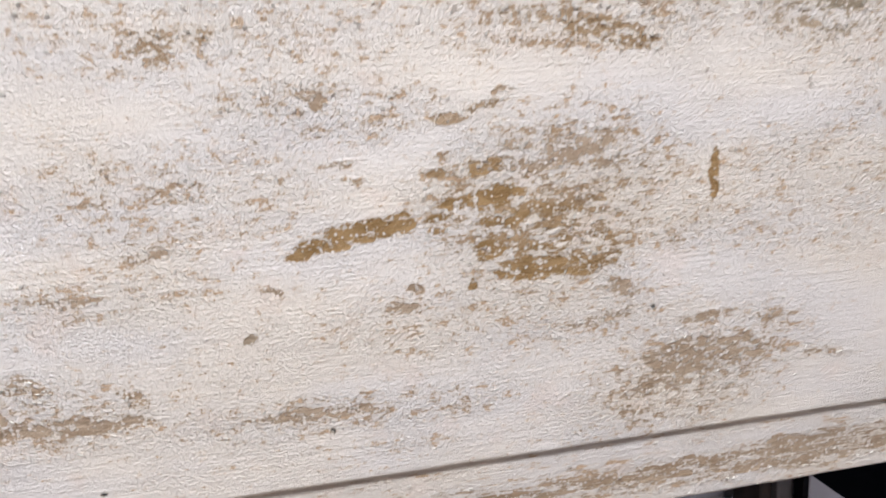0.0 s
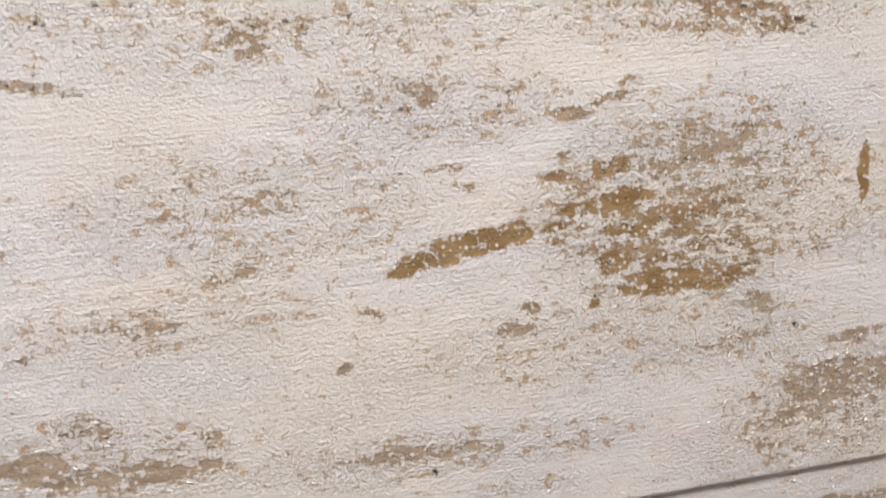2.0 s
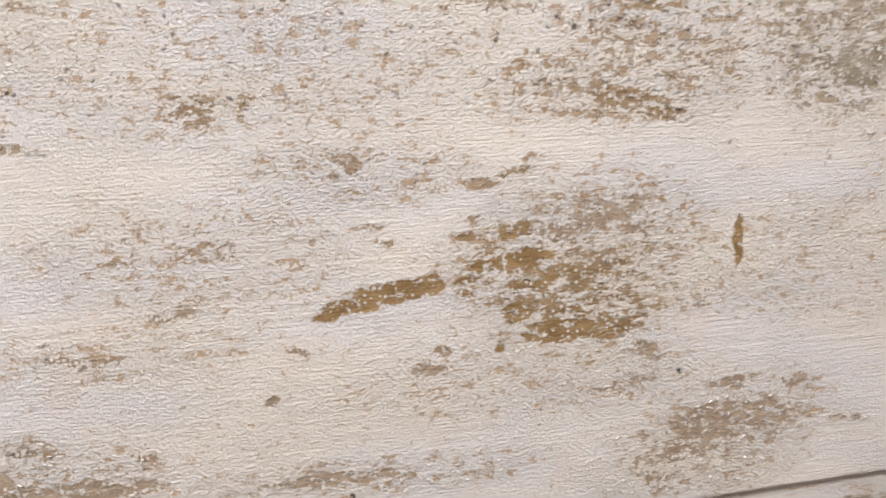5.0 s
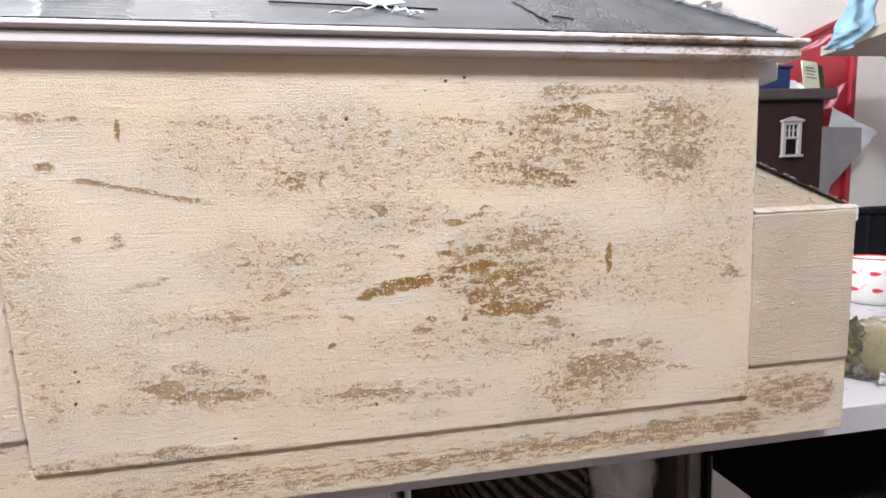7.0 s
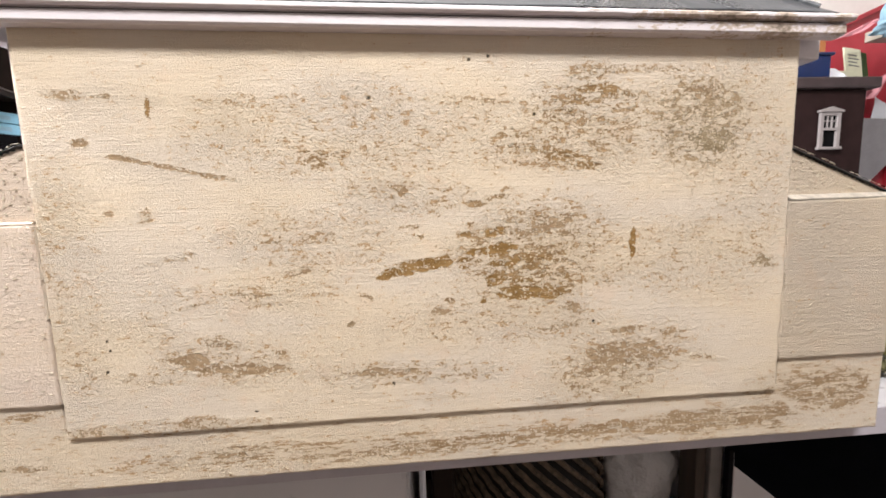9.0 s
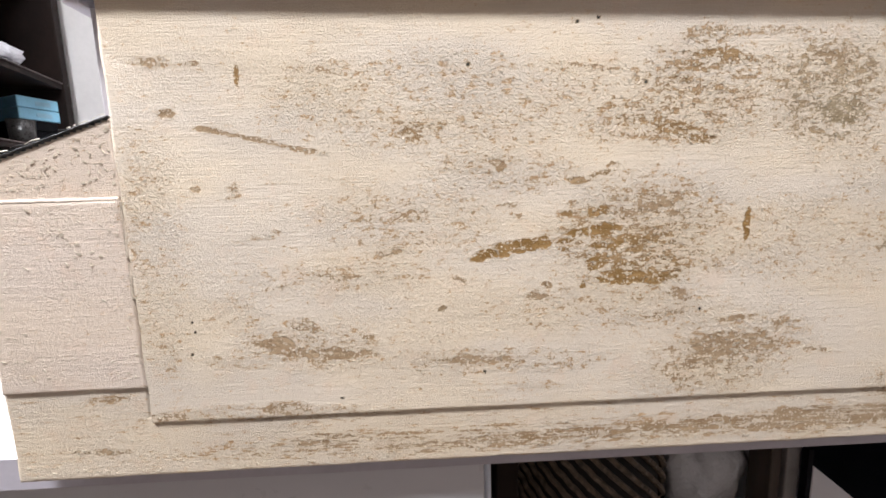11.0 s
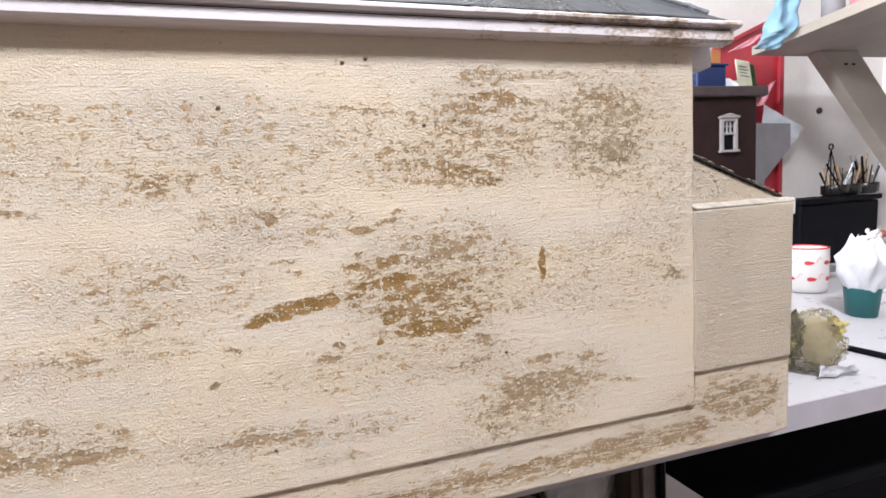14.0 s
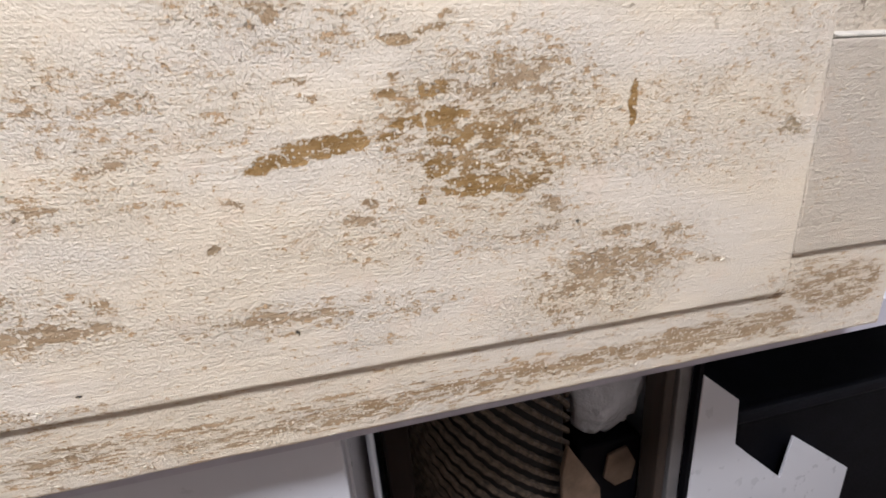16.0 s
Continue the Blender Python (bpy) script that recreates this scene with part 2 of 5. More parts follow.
def slate_paint():
    """Glossy grey roof paint: mostly smooth, with a blistered field towards one end and combed strips towards the other."""
    m, nt, sh = nodes_of("glossy_slate_roof_paint")
    v = coords(nt)
    along = nt.nodes.new("ShaderNodeSeparateXYZ")
    link(nt, v, along.inputs[0])
    edge = maths(nt, "ADD", along.outputs[0], maths(nt, "MULTIPLY", maths(nt, "SUBTRACT", noise_node(nt, v, 60, 3), 0.5), 0.02))
    slant = maths(nt, "ADD", edge, maths(nt, "MULTIPLY", along.outputs[2], 0.55))

    def zone(a, b, soft):
        return maths(nt, "MULTIPLY", span(nt, slant, a, a + soft), span(nt, slant, b - soft, b, 1.0, 0.0))
    blister = maths(nt, "ADD", zone(0.305, 0.400, 0.012), maths(nt, "MULTIPLY", zone(0.425, 0.455, 0.01), 0.6), True)
    comb = maths(nt, "ADD", zone(-0.045, 0.018, 0.008), maths(nt, "MULTIPLY", zone(0.05, 0.105, 0.02), 0.45), True)
    big = noise_node(nt, v, 12, 3)
    cells = nt.nodes.new("ShaderNodeTexVoronoi")
    cells.inputs["Scale"].default_value = 330
    link(nt, v, cells.inputs["Vector"])
    lumps = maths(nt, "ADD", span(nt, cells.outputs["Distance"], 0.1, 0.6, 1.0, 0.0), noise_node(nt, v, 620, 3, 0.6))
    ribs = nt.nodes.new("ShaderNodeTexWave")
    ribs.bands_direction = "Z"
    ribs.inputs["Scale"].default_value = 75
    ribs.inputs["Distortion"].default_value = 1.2
    ribs.inputs["Detail Scale"].default_value = 30
    link(nt, v, ribs.inputs["Vector"])
    link(nt, blend(nt, span(nt, big, 0.35, 0.7), (0.054, 0.058, 0.065), (0.090, 0.094, 0.101)), sh.inputs["Base Color"])
    link(nt, maths(nt, "SUBTRACT", span(nt, big, 0.3, 0.7, 0.34, 0.50), maths(nt, "MULTIPLY", maths(nt, "ADD", blister, comb, True), 0.16)), sh.inputs["Roughness"])
    h = maths(nt, "ADD", maths(nt, "MULTIPLY", maths(nt, "MULTIPLY", lumps, blister), 1.8), maths(nt, "MULTIPLY", maths(nt, "MULTIPLY", ribs.outputs["Fac"], comb), 2.2))
    h = maths(nt, "ADD", h, maths(nt, "MULTIPLY", noise_node(nt, v, 90, 3), 0.35))
    bump(nt, sh, h, 0.8, 0.0016)
    return m


SLATE = slate_paint()


def worn_trim():
    m, nt, sh = nodes_of("worn_white_cornice_paint")
    v = coords(nt)
    n = noise_node(nt, v, 60, 5, 0.65, (0.5, 1, 1))
    g = noise_node(nt, v, 380, 4, 0.6, (0.6, 1, 1))
    f = maths(nt, "ADD", maths(nt, "MULTIPLY", n, 0.7), maths(nt, "MULTIPLY", g, 0.4))
    f = maths(nt, "ADD", f, attribute(nt, "wear"))
    c = blend(nt, span(nt, f, 0.60, 0.66), (0.75, 0.70, 0.735), (0.50, 0.41, 0.35))
    c = blend(nt, span(nt, f, 0.70, 0.74), c, (0.25, 0.20, 0.16))
    link(nt, c, sh.inputs["Base Color"])
    sh.inputs["Roughness"].default_value = 0.42
    bump(nt, sh, f, 0.6, 0.0012)
    return m


WORNTRIM = worn_trim()


# ---------------------------------------------------------------- builders
def thing(name, place, label, category, group="", kind=""):
    ob = new(name)
    ob.empty_display_size = 0.02
    ob.location = place
    return tagged(ob, label, category, group, kind)


def world_place(ob):
    p = Vector((0, 0, 0))
    while ob is not None:
        p += ob.location
        ob = ob.parent
    return p


def part(name, bm, material, parent=None, label="", smooth=False):
    """Links a bmesh, given in room coordinates, as one mesh under parent."""
    me = bpy.data.meshes.new(name)
    if parent is not None:
        bmesh.ops.translate(bm, verts=bm.verts, vec=-world_place(parent))
    bm.normal_update()
    bm.to_mesh(me)
    bm.free()
    me.materials.append(material)
    if smooth:
        me.shade_smooth()
    ob = new(name, me)
    if parent is not None:
        ob.parent = parent
    if label:
        ob["label"] = label
    return ob


def single(name, bm, material, label, category, base=None, group="", kind="", smooth=False):
    """A thing that is one mesh."""
    ob = part(name, bm, material, None, label, smooth)
    if base is not None:
        ob.data.transform(Matrix.Translation(-Vector(base)))
        ob.location = base
    return tagged(ob, label, category, group, kind)


def add_box(bm, x0, x1, y0, y1, z0, z1, m=None):
    r = bmesh.ops.create_cube(bm, size=1)
    bmesh.ops.scale(bm, vec=(x1 - x0, y1 - y0, z1 - z0), verts=r["verts"])
    bmesh.ops.translate(bm, vec=((x0 + x1) / 2, (y0 + y1) / 2, (z0 + z1) / 2), verts=r["verts"])
    if m is not None:
        bmesh.ops.transform(bm, matrix=m, verts=r["verts"])
    return r["verts"]


def boxed(x0, x1, y0, y1, z0, z1, bevel=0.002, m=None, seg=2):
    bm = bmesh.new()
    add_box(bm, x0, x1, y0, y1, z0, z1, m)
    if bevel:
        bmesh.ops.bevel(bm, geom=bm.edges[:], offset=bevel, segments=seg, affect="EDGES", profile=0.5)
    return bm


def prism(points, depth_axis, d0, d1, bevel=0.0):
    """A flat outline pushed along an axis. points: pairs in the two other axes, in order."""
    bm = bmesh.new()

    def place(p, d):
        if depth_axis == "y":
            return (p[0], d, p[1])
        if depth_axis == "x":
            return (d, p[0], p[1])
        return (p[0], p[1], d)
    a = [bm.verts.new(place(p, d0)) for p in points]
    b = [bm.verts.new(place(p, d1)) for p in points]
    n = len(points)
    bm.faces.new(a)
    bm.faces.new(b[::-1])
    for i in range(n):
        bm.faces.new((a[i], b[i], b[(i + 1) % n], a[(i + 1) % n]))
    bmesh.ops.recalc_face_normals(bm, faces=bm.faces)
    if bevel:
        bmesh.ops.bevel(bm, geom=bm.edges[:], offset=bevel, segments=1, affect="EDGES")
    return bm


def lathe(profile, centre, steps=40):
    """A turned shape; profile: pairs of radius and height."""
    bm = bmesh.new()
    rings = []
    for r, z in profile:
        rings.append([bm.verts.new((centre[0] + r * math.cos(2 * math.pi * i / steps), centre[1] + r * math.sin(2 * math.pi * i / steps), z))
                      for i in range(steps)])
    for a, b in zip(rings, rings[1:]):
        for i in range(steps):
            j = (i + 1) % steps
            bm.faces.new((a[i], a[j], b[j], b[i]))
    bm.faces.new(rings[0][::-1])
    bm.faces.new(rings[-1])
    bmesh.ops.recalc_face_normals(bm, faces=bm.faces)
    return bm


def tube(points, radius, sides=8, bm=None, taper=1.0):
    bm = bm or bmesh.new()
    pts = [Vector(p) for p in points]
    rings = []
    for i, p in enumerate(pts):
        d = (pts[min(i + 1, len(pts) - 1)] - pts[max(i - 1, 0)]).normalized()
        side = d.orthogonal().normalized() if abs(d.z) > 0.95 else d.cross(Vector((0, 0, 1))).normalized()
        up = side.cross(d)
        r = radius * (1 + (taper - 1) * i / max(1, len(pts) - 1))
        rings.append([bm.verts.new(p + r * (math.cos(2 * math.pi * k / sides) * side + math.sin(2 * math.pi * k / sides) * up)) for k in range(sides)])
    for a, b in zip(rings, rings[1:]):
        for k in range(sides):
            j = (k + 1) % sides
            bm.faces.new((a[k], a[j], b[j], b[k]))
    bm.faces.new(rings[0][::-1])
    bm.faces.new(rings[-1])
    bmesh.ops.recalc_face_normals(bm, faces=bm.faces)
    return bm


def crumpled(centre, size, seed, level=4, rough=0.35, flat=0.0, freq=2.2):
    """A crushed lump of film, paper or cloth, flattened where it rests."""
    bm = bmesh.new()
    bmesh.ops.create_icosphere(bm, subdivisions=level, radius=1)
    off = Vector((seed * 7.1, seed * 3.3, seed * 1.7))
    for v in bm.verts:
        d = v.co.normalized()
        fold = noise.multi_fractal(d * freq + off, 0.9, 2.1, 4) - 0.9
        ridge = abs(noise.noise(d * freq * 1.7 + off)) * 0.7
        r = 1 + rough * (fold * 0.5 - ridge)
        v.co = Vector((d.x * size[0] * r, d.y * size[1] * r, d.z * size[2] * r))
        if v.co.z < -size[2] * (1 - flat):
            v.co.z = -size[2] * (1 - flat)
        v.co += Vector(centre)
    return bm


def sheet(corners, nu, nv, wave, seed, thick=0.0008):
    """A limp sheet of paper or cloth between four corners, with folds and a thickness."""
    bm = bmesh.new()
    a, b, c, d = (Vector(p) for p in corners)
    n = (b - a).cross(d - a).normalized()
    layers = []
    for side in (0, 1):
        grid = []
        for j in range(nv + 1):
            row = []
            for i in range(nu + 1):
                u, w = i / nu, j / nv
                p = (a * (1 - u) + b * u) * (1 - w) + (d * (1 - u) + c * u) * w
                p = p + n * (wave * noise.noise(Vector((u * 3 + seed, w * 3, seed * 1.3))) + side * thick)
                row.append(bm.verts.new(p))
            grid.append(row)
        layers.append(grid)
    for side, grid in enumerate(layers):
        for j in range(nv):
            for i in range(nu):
                q = (grid[j][i], grid[j][i + 1], grid[j + 1][i + 1], grid[j + 1][i])
                bm.faces.new(q if side else q[::-1])
    f, g = layers
    rim = [(0, i) for i in range(nu)] + [(j, nu) for j in range(nv)] + [(nv, i) for i in range(nu, 0, -1)] + [(j, 0) for j in range(nv, 0, -1)]
    for (j0, i0), (j1, i1) in zip(rim, rim[1:] + rim[:1]):
        bm.faces.new((f[j0][i0], f[j1][i1], g[j1][i1], g[j0][i0]))
    return bm


# smooth lattice noise for whole arrays
LATTICE = np.random.RandomState(7).rand(256, 256)


def grain_of(x, z, fx, fz, ox=0.0):
    u, w = x * fx + 37.3 + ox, z * fz + 11.7 + ox * 1.7
    i, j = np.floor(u).astype(int), np.floor(w).astype(int)
    s, t = u - i, w - j
    s, t = s * s * (3 - 2 * s), t * t * (3 - 2 * t)
    g = lambda a, b: LATTICE[a % 256, b % 256]
    return (g(i, j) * (1 - s) + g(i + 1, j) * s) * (1 - t) + (g(i, j + 1) * (1 - s) + g(i + 1, j + 1) * s) * t


# where the paint has rubbed away: centre, half width, half height, slant, how far, and to which undercoat
WORN = []


def worn(x, z, rx, rz, slant, much, tone):
    WORN.append((x, z, rx, rz, slant, much, tone))


worn(-0.016, 0.895, 0.0226, 0.0054, 9, 0.86, 0.0)
worn(-0.034, 0.892, 0.0165, 0.0046, 13, 0.62, 0.1)
worn(0.001, 0.898, 0.0090, 0.0054, 6, 0.95, 0.0)
worn(-0.047, 0.887, 0.0054, 0.0020, 9, 0.75, 0.1)
worn(-0.034, 0.889, 0.0143, 0.0018, 0, 0.85, 0.1)
worn(0.021, 0.898, 0.0081, 0.0027, 6, 0.60, 0.1)
worn(0.020, 0.892, 0.0062, 0.0020, 0, 0.55, 0.2)
worn(0.049, 0.907, 0.0135, 0.0046, 8, 1.00, 0.0)
worn(0.032, 0.904, 0.0099, 0.0027, 5, 0.75, 0.0)
worn(0.045, 0.920, 0.0089, 0.0036, 0, 0.66, 0.1)
worn(0.022, 0.920, 0.0072, 0.0028, -7, 0.52, 0.3)
worn(0.027, 0.927, 0.0063, 0.0020, 0, 0.46, 0.5)
worn(0.070, 0.897, 0.0295, 0.0046, 2, 0.66, 0.3)
worn(0.055, 0.895, 0.0152, 0.0028, 3, 0.74, 0.1)
worn(0.092, 0.898, 0.0134, 0.0045, 0, 0.60, 0.5)
worn(0.078, 0.889, 0.0214, 0.0018, -2, 0.56, 0.4)
worn(0.090, 0.925, 0.0206, 0.0063, -2, 0.62, 0.9)
worn(0.071, 0.920, 0.0206, 0.0054, 2, 0.52, 0.8)
worn(0.107, 0.915, 0.0108, 0.0045, -5, 0.50, 1.0)
worn(0.059, 0.929, 0.0134, 0.0036, 4, 0.46, 0.7)
worn(0.105, 0.930, 0.0071, 0.0036, 0, 0.54, 0.9)
worn(0.030, 0.943, 0.0089, 0.0027, 0, 0.80, 0.5)
worn(0.049, 0.948, 0.0100, 0.0028, 10, 0.62, 0.5)
worn(0.057, 0.954, 0.0045, 0.0028, 0, 0.42, 0.6)
worn(0.044, 0.880, 0.0071, 0.0054, 0, 0.66, 0.1)
worn(0.077, 0.869, 0.0268, 0.0054, -4, 0.86, 0.1)
worn(0.066, 0.867, 0.0197, 0.0036, -3, 0.90, 0.1)
worn(0.099, 0.869, 0.0143, 0.0037, 0, 0.66, 0.3)
worn(0.070, 0.878, 0.0205, 0.0037, 0, 0.50, 0.2)
worn(0.110, 0.853, 0.0108, 0.0046, -24, 0.62, 0.9)
worn(0.154, 0.810, 0.0358, 0.0117, 3, 0.62, 1.1)
worn(0.181, 0.812, 0.0161, 0.0065, -19, 0.60, 0.9)
worn(0.133, 0.796, 0.0241, 0.0063, 2, 0.58, 1.1)
worn(0.159, 0.833, 0.0214, 0.0036, 0, 0.50, 1.1)
worn(0.117, 0.783, 0.0116, 0.0071, -4, 0.46, 1.1)
worn(0.225, 0.805, 0.0200, 0.0027, -10, 0.46, 1.0)
worn(0.191, 0.828, 0.0223, 0.0027, -2, 0.45, 1.0)
worn(0.102, 0.839, 0.0226, 0.0046, 9, 0.50, 1.0)
worn(0.034, 0.864, 0.0020, 0.0036, -27, 0.85, 0.0)
worn(0.008, 0.865, 0.0045, 0.0028, 0, 0.56, 0.8)
worn(0.000, 0.856, 0.0116, 0.0045, 0, 0.58, 1.0)
worn(0.017, 0.849, 0.0098, 0.0027, 0, 0.36, 1.0)
worn(-0.030, 0.955, 0.0072, 0.0063, 7, 0.58, 0.8)
worn(-0.060, 0.871, 0.0054, 0.0037, -9, 0.46, 1.1)
worn(-0.023, 0.927, 0.0080, 0.0018, 0, 0.46, 0.7)
worn(-0.016, 0.919, 0.0063, 0.0018, 0, 0.50, 0.5)
worn(-0.056, 0.940, 0.0037, 0.0018, -14, 0.46, 0.6)
worn(-0.050, 0.922, 0.0045, 0.0028, 0, 0.42, 0.7)
worn(0.123, 0.887, 0.0116, 0.0054, 0, 0.44, 1.0)
worn(0.137, 0.876, 0.0135, 0.0045, -8, 0.38, 1.1)
worn(-0.095, 0.923, 0.0181, 0.0099, 9, 0.40, 0.7)
worn(-0.131, 0.919, 0.0107, 0.0027, 0, 0.44, 0.7)
worn(-0.109, 0.895, 0.0161, 0.0045, 3, 0.50, 1.0)
worn(-0.153, 0.877, 0.0241, 0.0027, -2, 0.52, 1.1)
worn(-0.120, 0.875, 0.0135, 0.0018, -8, 0.36, 1.0)
worn(-0.199, 0.827, 0.0125, 0.0063, -4, 0.76, 1.0)
worn(-0.168, 0.818, 0.0386, 0.0036, -5, 0.74, 1.0)
worn(-0.178, 0.840, 0.0116, 0.0063, -4, 0.50, 1.0)
worn(-0.131, 0.830, 0.0071, 0.0036, 0, 0.60, 0.7)
worn(-0.132, 0.817, 0.0099, 0.0045, -5, 0.54, 0.9)
worn(-0.212, 0.829, 0.0099, 0.0020, -5, 0.50, 1.0)
worn(-0.045, 0.807, 0.0385, 0.0035, -1, 0.60, 1.0)
worn(-0.195, 0.870, 0.0130, 0.0020, 11, 0.44, 1.0)
worn(0.123, 1.044, 0.0241, 0.0071, 2, 0.46, 0.7)
worn(0.163, 1.046, 0.0491, 0.0036, 0, 0.45, 1.0)
worn(0.128, 1.031, 0.0331, 0.0037, -3, 0.62, 0.4)
worn(0.116, 1.022, 0.0179, 0.0045, -3, 0.54, 0.5)
worn(0.101, 1.010, 0.0121, 0.0076, 17, 0.50, 0.5)
worn(0.153, 1.026, 0.0268, 0.0054, -2, 0.47, 0.6)
worn(0.128, 1.010, 0.0268, 0.0062, -2, 0.42, 0.6)
worn(0.108, 0.976, 0.0273, 0.0056, -11, 0.60, 0.4)
worn(0.074, 0.986, 0.0260, 0.0037, -6, 0.50, 0.5)
worn(0.123, 0.970, 0.0137, 0.0028, -11, 0.56, 0.4)
worn(0.060, 0.997, 0.0305, 0.0046, -5, 0.42, 0.5)
worn(0.222, 1.005, 0.0348, 0.0259, 0, 0.44, 1.6)
worn(0.227, 0.991, 0.0206, 0.0134, -2, 0.60, 2.0)
worn(0.219, 1.027, 0.0277, 0.0072, -2, 0.54, 1.3)
worn(0.198, 1.015, 0.0232, 0.0107, 0, 0.46, 1.5)
worn(0.242, 1.019, 0.0143, 0.0134, 0, 0.48, 1.4)
worn(0.184, 0.994, 0.0179, 0.0134, 0, 0.34, 1.6)
worn(0.231, 0.974, 0.0277, 0.0054, -2, 0.40, 2.0)
worn(0.365, 0.763, 0.036, 0.024, 0, 0.50, 1.0)
worn(0.250, 0.741, 0.085, 0.012, 3, 0.52, 1.0)
worn(-0.211, 1.020, 0.0015, 0.0075, 0, 1.10, 0.2)
worn(0.161, 0.908, 0.0020, 0.0120, 0, 1.10, 0.0)
worn(-0.260, 0.996, 0.0070, 0.0030, 0, 0.64, 0.8)
worn(-0.270, 1.030, 0.0140, 0.0040, 0, 0.52, 0.9)
worn(-0.242, 1.029, 0.0070, 0.0025, -4, 0.52, 0.9)
worn(-0.222, 0.942, 0.0055, 0.0050, 0, 0.44, 0.9)
worn(-0.249, 0.944, 0.0040, 0.0020, -7, 0.50, 1.0)
worn(-0.053, 0.998, 0.0985, 0.0230, -1, 0.25, 0.6)
worn(-0.094, 0.981, 0.0135, 0.0095, -2, 0.46, 0.5)
worn(-0.075, 0.984, 0.0070, 0.0090, 0, 0.44, 0.4)
worn(-0.163, 1.024, 0.0280, 0.0030, 0, 0.33, 1.0)
worn(0.038, 1.023, 0.0440, 0.0020, -7, 0.44, 1.0)
worn(0.048, 0.987, 0.0405, 0.0085, -1, 0.31, 0.5)
worn(-0.084, 0.919, 0.0480, 0.0150, -2, 0.29, 0.7)
worn(-0.294, 0.901, 0.0055, 0.0430, 0, 0.31, 1.0)
worn(-0.271, 0.889, 0.0160, 0.0260, 0, 0.23, 1.0)
worn(0.271, 0.964, 0.0205, 0.0885, 0, 0.25, 1.3)
worn(0.282, 0.886, 0.0125, 0.0075, -2, 0.49, 1.6)
worn(0.201, 0.905, 0.0400, 0.0190, -2, 0.25, 1.4)
worn(0.148, 0.884, 0.0245, 0.0145, -4, 0.31, 1.0)
worn(-0.075, 0.849, 0.0035, 0.0020, 20, 1.00, 1.5)
worn(-0.196, 0.773, 0.0225, 0.0070, 1, 0.46, 1.0)
worn(-0.287, 0.772, 0.0185, 0.0045, -5, 0.46, 1.0)
worn(-0.282, 0.823, 0.0080, 0.0185, 0, 0.35, 1.0)
worn(-0.235, 0.813, 0.0170, 0.0065, -5, 0.35, 1.5)
worn(0.031, 0.802, 0.0145, 0.0070, -4, 0.35, 1.0)
worn(-0.003, 0.784, 0.0285, 0.0040, -4, 0.25, 1.2)
worn(-0.208, 0.908, 0.0245, 0.0030, 10, 0.31, 1.0)
worn(-0.227, 0.851, 0.0250, 0.0180, -3, 0.25, 1.3)
worn(-0.034, 0.736, 0.1145, 0.0085, 1, 0.46, 1.0)
worn(-0.172, 0.744, 0.0310, 0.0070, 1, 0.52, 1.0)
worn(0.034, 0.737, 0.0590, 0.0065, 0, 0.56, 0.8)
worn(0.135, 0.741, 0.0670, 0.0065, 0, 0.58, 0.8)
worn(0.221, 0.746, 0.0325, 0.0065, 1, 0.54, 0.9)
worn(0.256, 0.746, 0.0215, 0.0055, -4, 0.49, 0.9)
worn(0.337, 0.765, 0.0335, 0.0140, 1, 0.52, 1.0)
worn(0.306, 0.743, 0.0165, 0.0165, 0, 0.44, 1.0)
worn(-0.341, 0.743, 0.0245, 0.0035, -2, 0.54, 1.0)
worn(-0.330, 0.788, 0.0160, 0.0040, 0, 0.44, 1.0)
worn(0.327, 0.875, 0.0320, 0.0610, 0, 0.15, 1.2)
worn(-0.038, 0.855, 0.1920, 0.0945, -3, 0.12, 0.9)
worn(-0.029, 1.044, 0.2570, 0.0165, -0, 0.12, 0.9)
worn(-0.016, 0.949, 0.0535, 0.0105, -2, 0.23, 0.6)
worn(0.078, 0.905, 0.0680, 0.0400, 12, 0.42, 0.5)
worn(0.075, 0.880, 0.0480, 0.0200, -8, 0.46, 0.4)
worn(0.126, 1.008, 0.0600, 0.0300, -8, 0.40, 0.6)
worn(0.215, 1.005, 0.0500, 0.0420, 0, 0.43, 1.7)
worn(0.094, 0.986, 0.0695, 0.0200, -1, 0.37, 0.5)
worn(-0.053, 1.000, 0.1415, 0.0360, -1, 0.28, 0.7)
worn(-0.097, 0.917, 0.0735, 0.0265, -2, 0.29, 0.8)
worn(-0.174, 0.824, 0.0560, 0.0190, -3, 0.37, 1.0)
worn(0.149, 0.802, 0.0700, 0.0300, 14, 0.39, 1.1)
worn(0.264, 0.965, 0.0350, 0.1025, 0, 0.25, 1.3)
worn(-0.148, 0.877, 0.0770, 0.0140, 1, 0.27, 1.0)
worn(0.055, 0.844, 0.1055, 0.0215, -3, 0.27, 0.9)
worn(0.029, 0.739, 0.3215, 0.0135, 0, 0.37, 1.0)
worn(0.337, 0.765, 0.0615, 0.0270, 1, 0.37, 1.0)
worn(-0.283, 0.894, 0.0235, 0.1080, 0, 0.25, 1.0)
worn(-0.025, 0.952, 0.0575, 0.0175, -2, 0.31, 0.6)
worn(-0.031, 0.806, 0.0890, 0.0110, -1, 0.33, 1.0)
worn(-0.201, 0.771, 0.0870, 0.0075, -1, 0.31, 1.0)
worn(0.212, 0.895, 0.0760, 0.0340, -2, 0.26, 1.2)
worn(-0.056, 1.024, 0.1695, 0.0060, -1, 0.29, 0.9)
worn(-0.261, 0.846, 0.0010, 0.0010, 0, 1.30, 3.0)
worn(-0.259, 0.839, 0.0010, 0.0010, 0, 1.30, 3.0)
